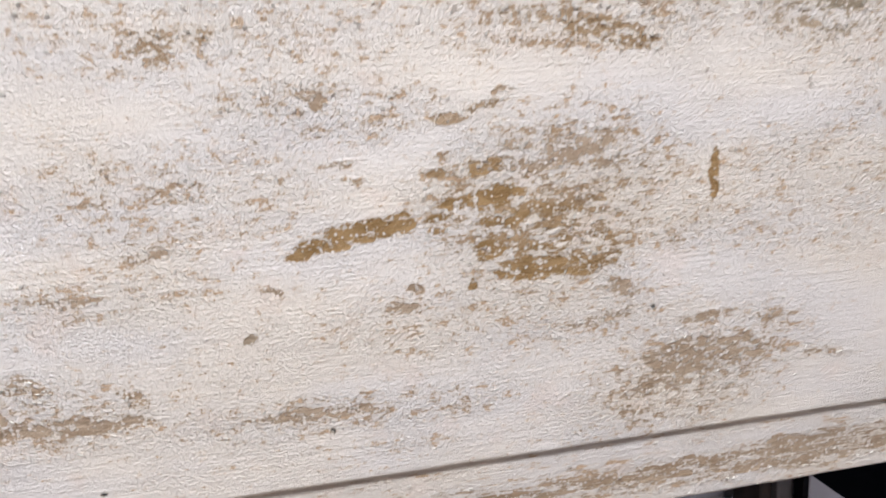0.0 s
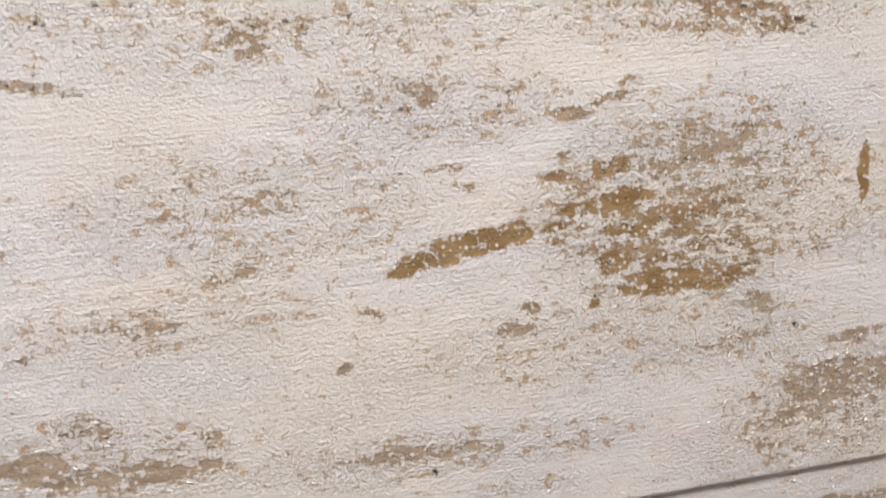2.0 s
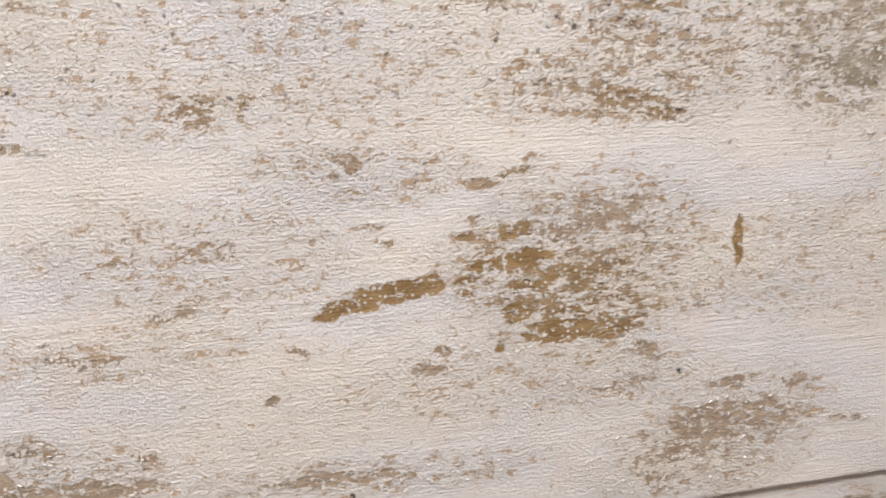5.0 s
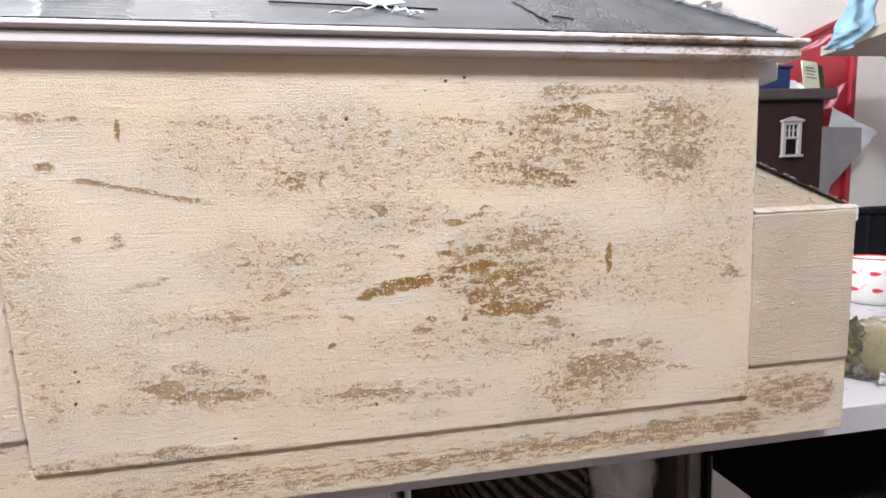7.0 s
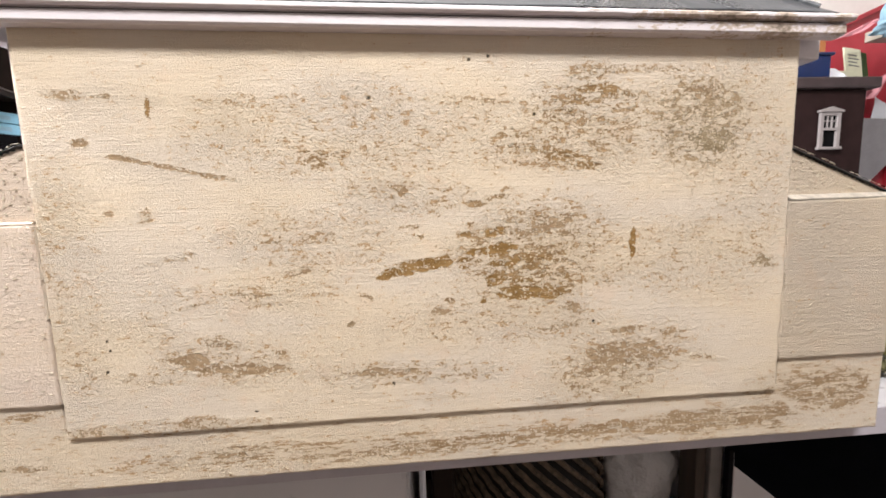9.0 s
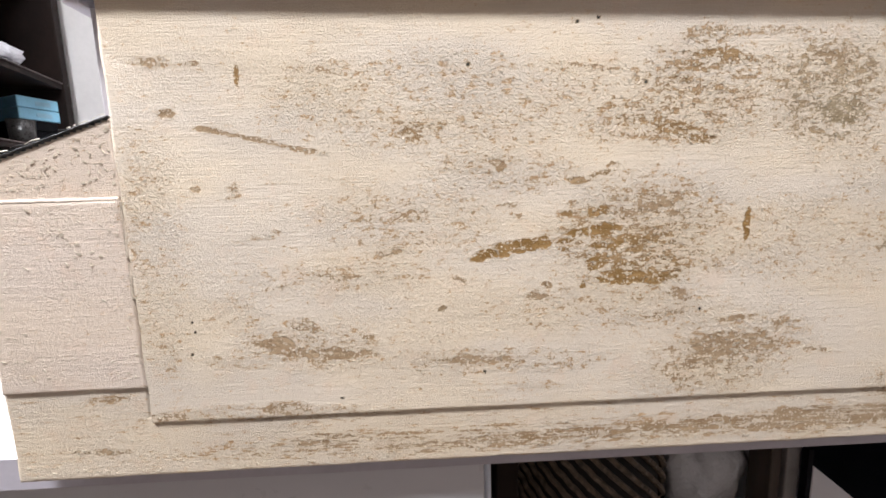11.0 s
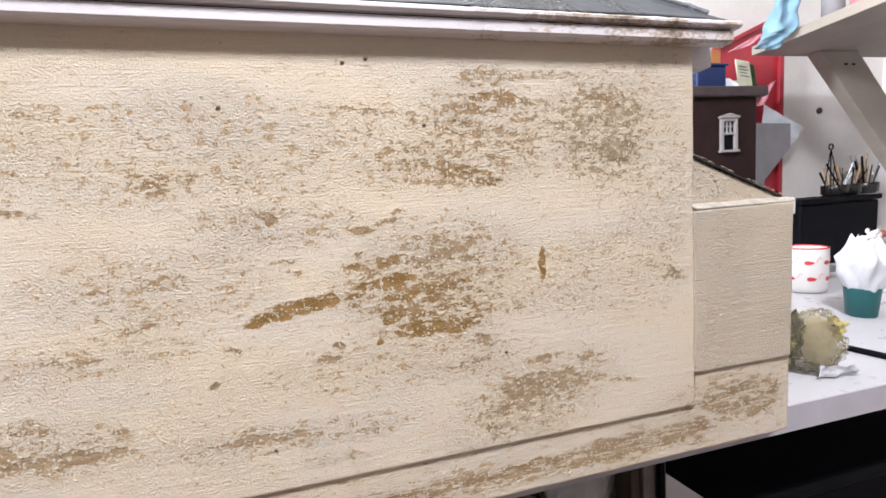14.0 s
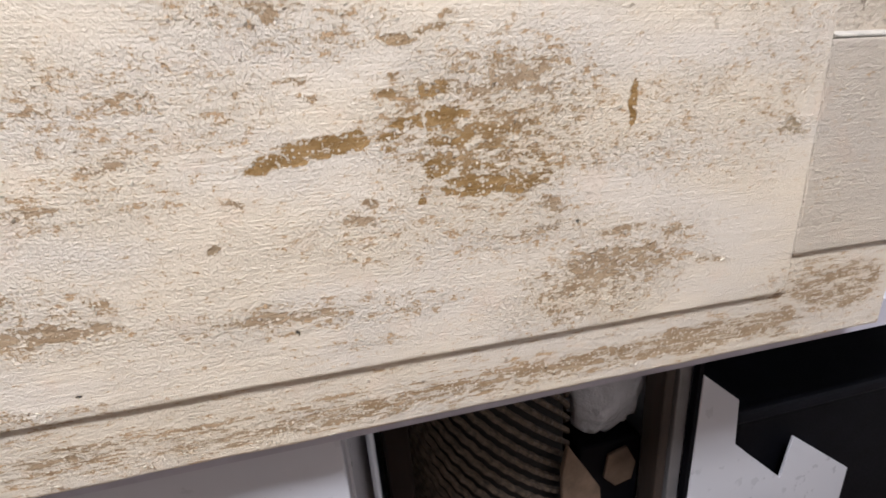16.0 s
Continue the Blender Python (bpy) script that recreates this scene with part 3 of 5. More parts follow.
worn(-0.264, 0.821, 0.0010, 0.0015, 0, 1.30, 3.0)
worn(0.129, 0.841, 0.0015, 0.0010, 0, 1.30, 3.0)
worn(0.027, 1.053, 0.0010, 0.0010, 0, 1.30, 3.0)
worn(0.042, 1.056, 0.0010, 0.0010, 0, 1.30, 3.0)
worn(0.078, 1.012, 0.0010, 0.0010, 0, 1.30, 3.0)
worn(-0.042, 0.797, 0.0010, 0.0015, 0, 1.30, 3.0)
worn(-0.051, 1.026, 0.0015, 0.0010, 0, 1.30, 3.0)
worn(-0.184, 0.789, 0.0010, 0.0005, 0, 1.30, 3.0)
worn(-0.154, 0.781, 0.0015, 0.0010, 0, 1.30, 3.0)

# the long scratch, and stray specks
worn(-0.229, 0.9835, 0.0150, 0.0019, -13, 0.90, 0.8)
worn(-0.199, 0.9768, 0.0220, 0.0018, -13, 0.86, 0.9)
worn(-0.166, 0.9695, 0.0140, 0.0015, -12, 0.78, 0.9)


def wear_at(x, z):
    """How worn the front is at each place, and the tone of what shows there."""
    keep = np.ones_like(x)
    best, tone = np.zeros_like(x), np.ones_like(x)
    wx = x + 0.007 * (grain_of(x, z, 70, 120) - 0.5) + 0.004 * (grain_of(x, z, 170, 330, 5) - 0.5)
    wz = z + 0.0034 * (grain_of(x, z, 70, 150, 9) - 0.5) + 0.002 * (grain_of(x, z, 170, 360, 3) - 0.5)
    for cx, cz, rx, rz, slant, much, t in WORN:
        c, s = math.cos(radians(slant)), math.sin(radians(slant))
        hold = min(1.0, rx / 0.004, rz / 0.004)
        ax, az = x + (wx - x) * hold - cx, z + (wz - z) * hold - cz
        u = (ax * c + az * s) / rx
        w = (-ax * s + az * c) / rz
        q = np.clip(1.6 - np.sqrt(u * u + w * w), 0, 1.05) / 1.05
        q = q * q * (3 - 2 * q) * much
        tone = np.where(q > best, t, tone)
        best = np.maximum(best, q)
        keep = keep * (1 - np.clip(q, 0, 1) * 0.35)
    return np.maximum(best, 0.40 * (1 - keep)), tone


def painted_board(name, x0, x1, z0, z1, front, thick, step, parent, material, keep=None, floor_wear=0.0, label="", edge=0.0012):
    """A board with hand-brushed paint: a fine grid in front, with brush ridges and soft edges, and a closed back."""
    nx, nz = int(round((x1 - x0) / step)), int(round((z1 - z0) / step))
    xs, zs = np.linspace(x0, x1, nx + 1), np.linspace(z0, z1, nz + 1)
    gx, gz = np.meshgrid(xs, zs)
    wear, tone = wear_at(gx, gz)
    wear = np.maximum(wear, floor_wear)
    relief = 0.00006 * (grain_of(gx, gz, 22, 560) - 0.5) + 0.00008 * (grain_of(gx, gz, 60, 800, 2) - 0.5)
    relief += 0.0004 * (grain_of(gx, gz, 420, 560, 4) - 0.5) * (0.25 + np.clip(wear * 1.8, 0, 1)) + 0.0006 * (grain_of(gx, gz, 9, 14, 6) - 0.5)
    gy = front - relief + 0.0004 * np.clip(wear - 0.4, 0, 0.6)
    # edges fall away softly and unevenly
    near = np.minimum(np.minimum(gx - x0, x1 - gx), np.minimum(gz - z0, z1 - gz))
    gy += np.clip(1 - near / (edge * 1.6), 0, 1) ** 2 * edge * 0.75
    wob = 0.0012 * (grain_of(gx, gz, 45, 45, 8) - 0.5)
    px = gx + np.where((gx <= x0 + 1e-6) | (gx >= x1 - 1e-6), wob, 0)
    pz = gz + np.where((gz <= z0 + 1e-6) | (gz >= z1 - 1e-6), wob, 0)
    org = world_place(parent)
    n = (nx + 1) * (nz + 1)
    fr = np.stack([px.ravel() - org.x, gy.ravel() - org.y, pz.ravel() - org.z], 1)
    bk = fr.copy()
    bk[:, 1] = front + thick - org.y
    j, i = np.meshgrid(np.arange(nz), np.arange(nx), indexing="ij")
    if keep is not None:
        ok = keep((gx[:-1, :-1] + gx[1:, 1:]) / 2, (gz[:-1, :-1] + gz[1:, 1:]) / 2)
    else:
        ok = np.ones((nz, nx), bool)
    a = (j * (nx + 1) + i)
    quads = np.stack([a, a + 1, a + nx + 2, a + nx + 1], -1)
    pad = np.zeros((nz + 2, nx + 2), bool)
    pad[1:-1, 1:-1] = ok
    faces = [quads[ok]]
    for dj, di, p, q in ((-1, 0, 0, 1), (1, 0, 2, 3), (0, -1, 3, 0), (0, 1, 1, 2)):
        rim = ok & ~pad[1 + dj:nz + 1 + dj, 1 + di:nx + 1 + di]
        e = quads[rim]
        faces.append(np.stack([e[:, q], e[:, p], e[:, p] + n, e[:, q] + n], -1))
    faces.append(quads[ok][:, ::-1] + n)
    faces = np.concatenate(faces)
    used = np.unique(faces)
    remap = np.full(2 * n, -1)
    remap[used] = np.arange(len(used))
    me = bpy.data.meshes.new(name)
    me.from_pydata(np.concatenate([fr, bk])[used].tolist(), [], remap[faces].tolist())
    for key, grid in (("wear", wear), ("tone", tone)):
        at = me.attributes.new(key, "FLOAT", "POINT")
        at.data.foreach_set("value", np.concatenate([grid.ravel(), grid.ravel()])[used].astype(np.float32))
    me.materials.append(material)
    me.shade_smooth()
    me.update()
    ob = new(name, me)
    ob.parent = parent
    if label:
        ob["label"] = label
    return ob


# ---------------------------------------------------------------- the room
DESK = 0.7212


def structure(name, bm, material, label, category):
    return single(name, bm, material, label, category, kind="structure")


structure("floor", boxed(-2.4, 2.36, -2.6, 1.15, -0.1, 0.0, 0), FLOOR, "brown wood laminate floor of a small workroom", "floor")
structure("ceiling", boxed(-2.4, 2.36, -2.6, 1.15, 2.45, 2.55, 0), WALL, "plain white painted ceiling", "ceiling")
structure("wall_north", boxed(-2.4, 2.36, 1.05, 1.15, 0.0, 2.45, 0), WALL, "white painted wall behind the cluttered desk", "wall")
# south and west walls are unseen and greyed to hold back bounced light
structure("wall_south", boxed(-2.4, 2.36, -2.7, -2.6, 0.0, 2.45, 0), DIMWALL, "plain painted wall", "wall")
structure("wall_west", boxed(-2.5, -2.4, -2.6, 1.15, 0.0, 2.45, 0), DIMWALL, "plain painted wall", "wall")
structure("wall_east", boxed(2.36, 2.46, -2.6, 1.15, 0.0, 2.45, 0), WALL, "plain painted wall", "wall")

# desk with its drawer pedestal and legs
desk = thing("desk", (0.5, 0.4, 0.0), "white laminate desk with a square front edge", "desk")
part("desktop", boxed(-0.95, 2.15, 0.0355, 1.02, DESK - 0.0292, DESK, 0.0008), WHITE, desk)
# added strip on the desk's front edge, its grey standing for grazing light
part("edge_band", boxed(-0.95, 2.15, 0.034, 0.0355, DESK - 0.0292, DESK - 0.0004, 0), plain("edge_grey_for_grazing_light", (0.50, 0.47, 0.52), 0.4, 0, 0.05, 20), desk, "front edge of the desk, greyed for grazing light")
part("leg", boxed(0.368, 0.386, 0.15, 0.19, 0.0, DESK - 0.031, 0.002), LEAD, desk, "grey metal leg")
part("leg", boxed(2.05, 2.09, 0.10, 0.14, 0.0, DESK - 0.031, 0.002), LEAD, desk, "grey metal leg")
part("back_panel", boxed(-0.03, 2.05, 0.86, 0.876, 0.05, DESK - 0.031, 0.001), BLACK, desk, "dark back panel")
pedestal = thing("drawer_pedestal", (-0.3, 0.35, 0.0), "white drawer pedestal under the desk", "drawer unit")
part("body", boxed(-0.62, -0.035, 0.064, 0.62, 0.0, DESK - 0.036, 0.001), WHITE, pedestal)
for k, (za, zb) in enumerate(((0.47, 0.684), (0.25, 0.465), (0.03, 0.245))):
    part("drawer_front", boxed(-0.62, -0.037, 0.046, 0.0635, za, zb, 0.0015), WHITE, pedestal)

# ---------------------------------------------------------------- the dollhouse
house = thing("dollhouse", (0.0, 0.15, DESK), "cream wooden dollhouse with flaking paint and grey roof on a desk", "dollhouse")
B0 = 0.7216
painted_board("front_panel", -0.300, 0.300, 0.767, 1.0790, 0.0, 0.009, 0.00125, house, PAINT,
              label="large cream front panel with paint rubbed through to ochre")
painted_board("base_board", -0.408, 0.408, B0, 0.7985, 0.0032, 0.0095, 0.00136, house, BASE_PAINT,
              keep=lambda x, z: (z < 0.7695) | (np.abs(x) > 0.3028), floor_wear=0.16, label="worn cream plinth board")
for s in (-1, 1):
    # the left wing takes the copy whose tone carries its brighter light
    coat = WING_PAINT if s > 0 else LIT_WING_PAINT
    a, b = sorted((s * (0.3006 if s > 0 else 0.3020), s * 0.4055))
    painted_board("wing_panel", a, b, 0.7958, 0.9375, 0.0004, 0.0100, 0.00125, house, coat, floor_wear=0.06, label=("plain beige side panel" if s > 0 else "smooth pinkish side panel, toned lighter for the light on that wing"), edge=0.0006)
    # paint that has run into the joint and closes it in places
    rnd = random.Random(50 + s)
    z = 0.798 if s > 0 else 0.866
    while z < 0.936:
        run = rnd.uniform(0.006, 0.016) * (1.0 if s > 0 else 4.0)
        jx = s * (0.3003 if s > 0 else 0.3011)
        part("joint_filler", tube([(jx + rnd.uniform(-.0002, .0002), 0.0015 + rnd.uniform(-.0002, .0003), min(0.937, z + run * i / 5)) for i in range(6)], 0.0008 if s > 0 else 0.0012, 6, None, 0.9), WING_PAINT, house)
        z += run + rnd.uniform(0.001, 0.006) * (1.0 if s > 0 or z > 0.86 else 2.5)
    ridge, k, back = (0.985, 0.417, 0.013) if s > 0 else (0.9945, 0.335, 0.0040)
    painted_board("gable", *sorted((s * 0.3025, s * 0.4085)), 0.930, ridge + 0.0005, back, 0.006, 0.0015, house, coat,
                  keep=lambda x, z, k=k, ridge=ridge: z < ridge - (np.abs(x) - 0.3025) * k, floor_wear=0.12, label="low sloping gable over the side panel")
    rise = 0.0020 if s > 0 else 0.0
    led = prism([(0.0006, 0.9380), (0.0006, 0.9390), (back / 2, 0.9405 + rise), (back - 0.0002, 0.9405 + rise), (back - 0.0002, 0.9380)], "x", *sorted((s * 0.3022, s * 0.4078)))
    part("ledge", led, LEDGE if s > 0 else LIT_WING_PAINT, house, "pale sloping ledge over the side panel")
    # outer wall of the wing and its little cornice block
    part("side_wall", boxed(*sorted((s * 0.396, s * 0.405)), 0.0125, 0.30, B0, 0.9395, 0.0008), WING_PAINT, house)
    part("cornice_block", boxed(*sorted((s * 0.4065, s * 0.4135)), 0.004, 0.30, 0.926, 0.9415, 0.0015), TRIM, house, "white cornice along the wing")
    # roof sheet of the wing
    part("wing_roof", prism([(s * 0.3025, ridge + 0.0015), (s * 0.4155, ridge + 0.0012 - 0.113 * k), (s * 0.4155, ridge + 0.0019 - 0.113 * k), (s * 0.3025, ridge + 0.0022)], "y", back - 0.0025, 0.30, 0.0004), SLATE,
         house, "thin dark grey roof sheet with a ragged edge")
    rnd = random.Random(31 + s)
    q = 0.3035
    while q < 0.411:
        ln = rnd.choice((0.002, 0.004, 0.007, 0.012)) * rnd.uniform(0.7, 1.2)
        za, zb = ridge + 0.003 - (q - 0.3025) * k, ridge + 0.003 - (q + ln - 0.3025) * k
        chip = tube([(s * q, back - 0.0024, za + rnd.uniform(-.0004, .0004)), (s * (q + ln * rnd.uniform(0.3, 0.7)), back - 0.003, (za + zb) / 2 + rnd.uniform(-.0002, .0006)), (s * (q + ln), back - 0.0024, zb)], rnd.uniform(0.0002, 0.0006), 4, None, rnd.uniform(0.2, 0.6))
        part("edge_chip", chip, FLAKE if rnd.random() < 0.65 else DARK, house)
        q += ln + rnd.uniform(0.0002, 0.0025)
    # body wall behind the front panel
    xo = -0.318 if s < 0 else 0.2985
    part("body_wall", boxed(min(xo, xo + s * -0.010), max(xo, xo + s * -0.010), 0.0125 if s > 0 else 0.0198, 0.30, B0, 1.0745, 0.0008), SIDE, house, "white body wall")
part("back_wall", boxed(-0.405, 0.405, 0.291, 0.2995, B0, 0.935, 0.0008), WING_PAINT, house)
part("inner_front", boxed(-0.394, 0.394, 0.0125, 0.018, B0, 0.929, 0), plain("bare_joint_wood", (0.050, 0.032, 0.020), 0.7, 0, 0.3, 60), house, "bare wood edge behind the joints")
part("floor_board", boxed(-0.394, 0.394, 0.02, 0.289, B0 - 0.002, B0 + 0.008, 0), MIDWOOD, house)

# cornice: two stepped bands, rubbed bare towards one end
EAVE = 0.0145


def cornice_band(y_front, z0, z1, half, label):
    bm = bmesh.new()
    n = 130
    lay = []
    prof = [(0.0, z0), (y_front + 0.0016, z0), (y_front, z0 + 0.0016), (y_front, z1 - 0.0016), (y_front + 0.0016, z1), (0.0, z1)]
    for i in range(n + 1):
        x = -half + 2 * half * i / n
        rough = 0.0 if x < 0.09 else 0.0004
        lay.append([bm.verts.new((x, y + rough * noise.noise(Vector((x * 160, y * 90, z * 90))), z + rough * noise.noise(Vector((x * 150, z * 80, 4))))) for y, z in prof])
    for a, b in zip(lay, lay[1:]):
        for k in range(len(prof)):
            j = (k + 1) % len(prof)
            bm.faces.new((a[k], b[k], b[j], a[j]))
    bm.faces.new(lay[0][::-1])
    bm.faces.new(lay[-1])
    bmesh.ops.recalc_face_normals(bm, faces=bm.faces)
    ob = part("cornice", bm, WORNTRIM, house, label)
    at = ob.data.attributes.new("wear", "FLOAT", "POINT")
    at.data.foreach_set("value", [(-0.25 if v.co.x < 0.07 else -0.25 + 0.32 * min(1, (v.co.x - 0.07) / 0.05)) for v in ob.data.vertices])
    return ob


cornice_band(-EAVE, 1.0815, 1.0865, 0.3310, "white upper cornice strip with chipped paint")
cornice_band(-0.0110, 1.0715, 1.0806, 0.3265, "white lower cornice strip, worn brownish at one end")
part("groove_strip", boxed(-0.326, 0.326, -0.0085, 0.009, 1.0800, 1.0820, 0), DARK, house, "dark groove between the cornice strips")
for s in (-1, 1):
    part("side_cornice", boxed(*sorted((s * 0.300 if s > 0 else s * 0.319, s * 0.331)), 0.012, 0.30, 1.0610 if s > 0 else 1.0690, 1.0850, 0.002), TRIM, house, "white cornice along the side")

# hipped roof, front slope at about 43 degrees
SL = 0.92
rb = bmesh.new()
hx, yf, yb, ze = 0.3180, -0.013, 0.315, 1.0870
top = 0.085
pts = [(-hx, yf, ze), (hx, yf, ze), (hx, yb, ze), (-hx, yb, ze)]
ins = [(-hx + top, yf + top, ze + top * SL), (hx - top, yf + top, ze + top * SL), (hx - top, yb - top, ze + top * SL), (-hx + top, yb - top, ze + top * SL)]
lo = [rb.verts.new(p) for p in pts]
hi = [rb.verts.new(p) for p in ins]
bm_faces = [rb.faces.new((lo[i], lo[(i + 1) % 4], hi[(i + 1) % 4], hi[i])) for i in range(4)] + [rb.faces.new(hi), rb.faces.new(lo[::-1])]
bmesh.ops.subdivide_edges(rb, edges=rb.edges[:], cuts=24, use_grid_fill=True)
for v in rb.verts:
    if v.co.z > ze + 0.002:
        v.co.z += 0.0012 * noise.noise(v.co * 60)
bmesh.ops.recalc_face_normals(rb, faces=rb.faces)
part("roof", rb, SLATE, house, "glossy dark grey hipped roof with lumpy paint", True)
for s in (-1, 1):
    hip = bmesh.new()
    rnd = random.Random(3 + s)
    line = []
    for i in range(26):
        q = top * (0.10 + 0.90 * i / 25)
        line.append((s * (hx - q) + rnd.uniform(-.0008, .0008), yf + q, ze + q * SL + rnd.uniform(0.0002, 0.0018)))
    part("hip_edge", tube(line, 0.0022, 6, hip), SLATE, house, "ragged dark hip edge")

# seams in the roof sheet
for xa, xb, q in ((-0.105, 0.025, 0.032), (0.118, 0.134, 0.022)):
    part("roof_seam", tube([(xa + (xb - xa) * i / 8, yf + q - 0.004 * i / 8 - 0.0006, ze + (q - 0.004 * i / 8) * SL + 0.0008) for i in range(9)], 0.0007, 5), DARK, house, "dark crack in the roof sheet")

part("roof_seam", tube([(0.110 - 0.017 * i / 8, yf + 0.012 + 0.034 * i / 8 - 0.0006, ze + (0.012 + 0.034 * i / 8) * SL + 0.0010 + 0.0004 * math.sin(i * 2.3)) for i in range(9)], 0.0009, 5, None, 0.6), DARK, house, "dark crack in the roof sheet")

# curled flakes of paint round the worn places
def flakes():
    rnd = np.random.RandomState(11)
    n = 42000
    x, z = rnd.uniform(-0.403, 0.403, n), rnd.uniform(0.724, 1.05, n)
    w, _ = wear_at(x, z)
    edge = np.clip(1.15 - np.abs(w - 0.45) * 3.0, 0, 1) * np.clip(w * 4 - 0.6, 0, 1) + 0.012
    # the crusty upper corner of the panel, and the wings beside it
    edge += 0.42 * np.clip((x - 0.06) / 0.16, 0, 1) * np.clip((z - 0.86) / 0.10, 0, 1) * np.clip(grain_of(x, z, 40, 60, 12) * 1.8 - 0.3, 0, 1)
    wing = np.abs(x) > 0.3035
    edge = np.where(wing, np.where(z > 0.943, 0.9, 0.45 * np.clip(grain_of(x, z, 30, 50, 15) * 2.2 - 0.7, 0, 1)), edge)
    roofline = np.where(x > 0, 0.982 - (np.abs(x) - 0.3025) * 0.417, 0.9915 - (np.abs(x) - 0.3025) * 0.335)
    edge = np.where((wing & ((z < 0.80) | (z > roofline) | ((z > 0.934) & (z < 0.946)))) | ((np.abs(x) > 0.298) & ~wing), 0, edge)
    foot = z < 0.762
    edge = np.where(foot, np.where(z < 0.733, 0.6, 0.10), np.where((z < 0.769) & ~wing, 0, edge))
    deepness = np.where(wing & (z > 0.94), np.where(x > 0, 0.0126, 0.0036), np.where(foot, 0.0023, 0.0))
    pick = rnd.rand(n) < edge * 0.16
    verts, faces = [], []
    for px, pz, dy in zip(x[pick], z[pick], deepness[pick]):
        a = rnd.normal(0, 0.7)
        l, b = rnd.uniform(0.0003, 0.0012), rnd.uniform(0.0002, 0.00050)
        if dy > 0.01 or abs(px) > 0.3035:
            l, b = l * 1.4, b * 1.3
        lift = rnd.uniform(0.0001, 0.0004)
        ux, uz = math.cos(a) * l, math.sin(a) * l
        vx, vz = -math.sin(a) * b, math.cos(a) * b
        k = len(verts)
        y0 = -0.0004 - 0.15 + dy
        zz = pz - DESK
        for t, up in ((-1, 0.1), (0, 0.45), (1, 1.0)):
            for q in (-1, 1):
                verts.append((px + ux * q + vx * t, y0 - lift * up, zz + uz * q + vz * t))
        for q in (-1, 1):
            verts.append((px + ux * q * 0.9 + vx * 0.8, y0 + 0.0003, zz + uz * q * 0.9 + vz * 0.8))
        faces += [(k, k + 1, k + 3, k + 2), (k + 2, k + 3, k + 5, k + 4), (k + 4, k + 5, k + 7, k + 6)]
    me = bpy.data.meshes.new("flaking_paint")
    me.from_pydata(verts, [], faces)
    me.materials.append(FLAKE)
    ob = new("flaking_paint", me)
    ob.parent = house
    return tagged(ob, "tiny curled flakes of cream paint", "", "", "stuff")


flakes()

# paper price tag lying on the roof, tied with white string
tag = thing("price_tag", (-0.02, 0.02, 1.115), "white paper tag with a knotted string lying on the grey roof", "tag")
def on_roof(x, q, up=0.0015):
    return (x, yf + q - up * 0.68, ze + q * SL + up * 0.73)
part("card", sheet([on_roof(-0.045, 0.037, 0.003), on_roof(-0.022, 0.026, 0.003), on_roof(0.000, 0.029, 0.004), on_roof(-0.016, 0.041, 0.005)], 6, 6, 0.001, 2.0, 0.0006), PAPER, tag)
part("string", tube([on_roof(-0.018 - 0.0043 * i, 0.027 - 0.0019 * i, 0.003 + 0.0012 * math.sin(i * 1.7)) for i in range(10)], 0.0008, 6), PAPER, tag)
part("string", tube([on_roof(-0.018 + 0.0030 * i, 0.025 - 0.0045 * abs(math.sin(i * 1.1)) - 0.0007 * i, 0.003 + 0.0015 * math.cos(i * 1.3)) for i in range(11)], 0.0008, 6), PAPER, tag)
part("string", tube([on_roof(-0.010 + 0.0022 * i, 0.022 - 0.0035 * abs(math.cos(i * 1.3)) - 0.0006 * i, 0.004 + 0.001 * math.sin(i * 1.9)) for i in range(10)], 0.0008, 6), PAPER, tag)

# the old eaves have sunk towards one end, and all that lies on them leans along
for ob in [*house.children, *tag.children]:
    if ob.name.split(".")[0] in ("cornice", "groove_strip", "side_cornice", "roof", "hip_edge", "roof_seam", "card", "string"):
        for v in ob.data.vertices:
            v.co.z -= 0.0145 * (v.co.x + ob.parent.location.x)

# ---------------------------------------------------------------- on the desk
# maroon dollhouse at the back of the desk
brown = thing("brown_dollhouse", (1.05, 0.85, DESK), "dark maroon dollhouse with flat cap and white sash windows", "dollhouse")
part("body", boxed(0.62, 1.258, 0.72, 0.90, DESK, 1.226, 0.004), MAROON, brown)
part("flat_roof", boxed(0.60, 1.284, 0.704, 0.92, 1.226, 1.256, 0.005), MAROON_TOP, brown, "dark cap with rounded edges")


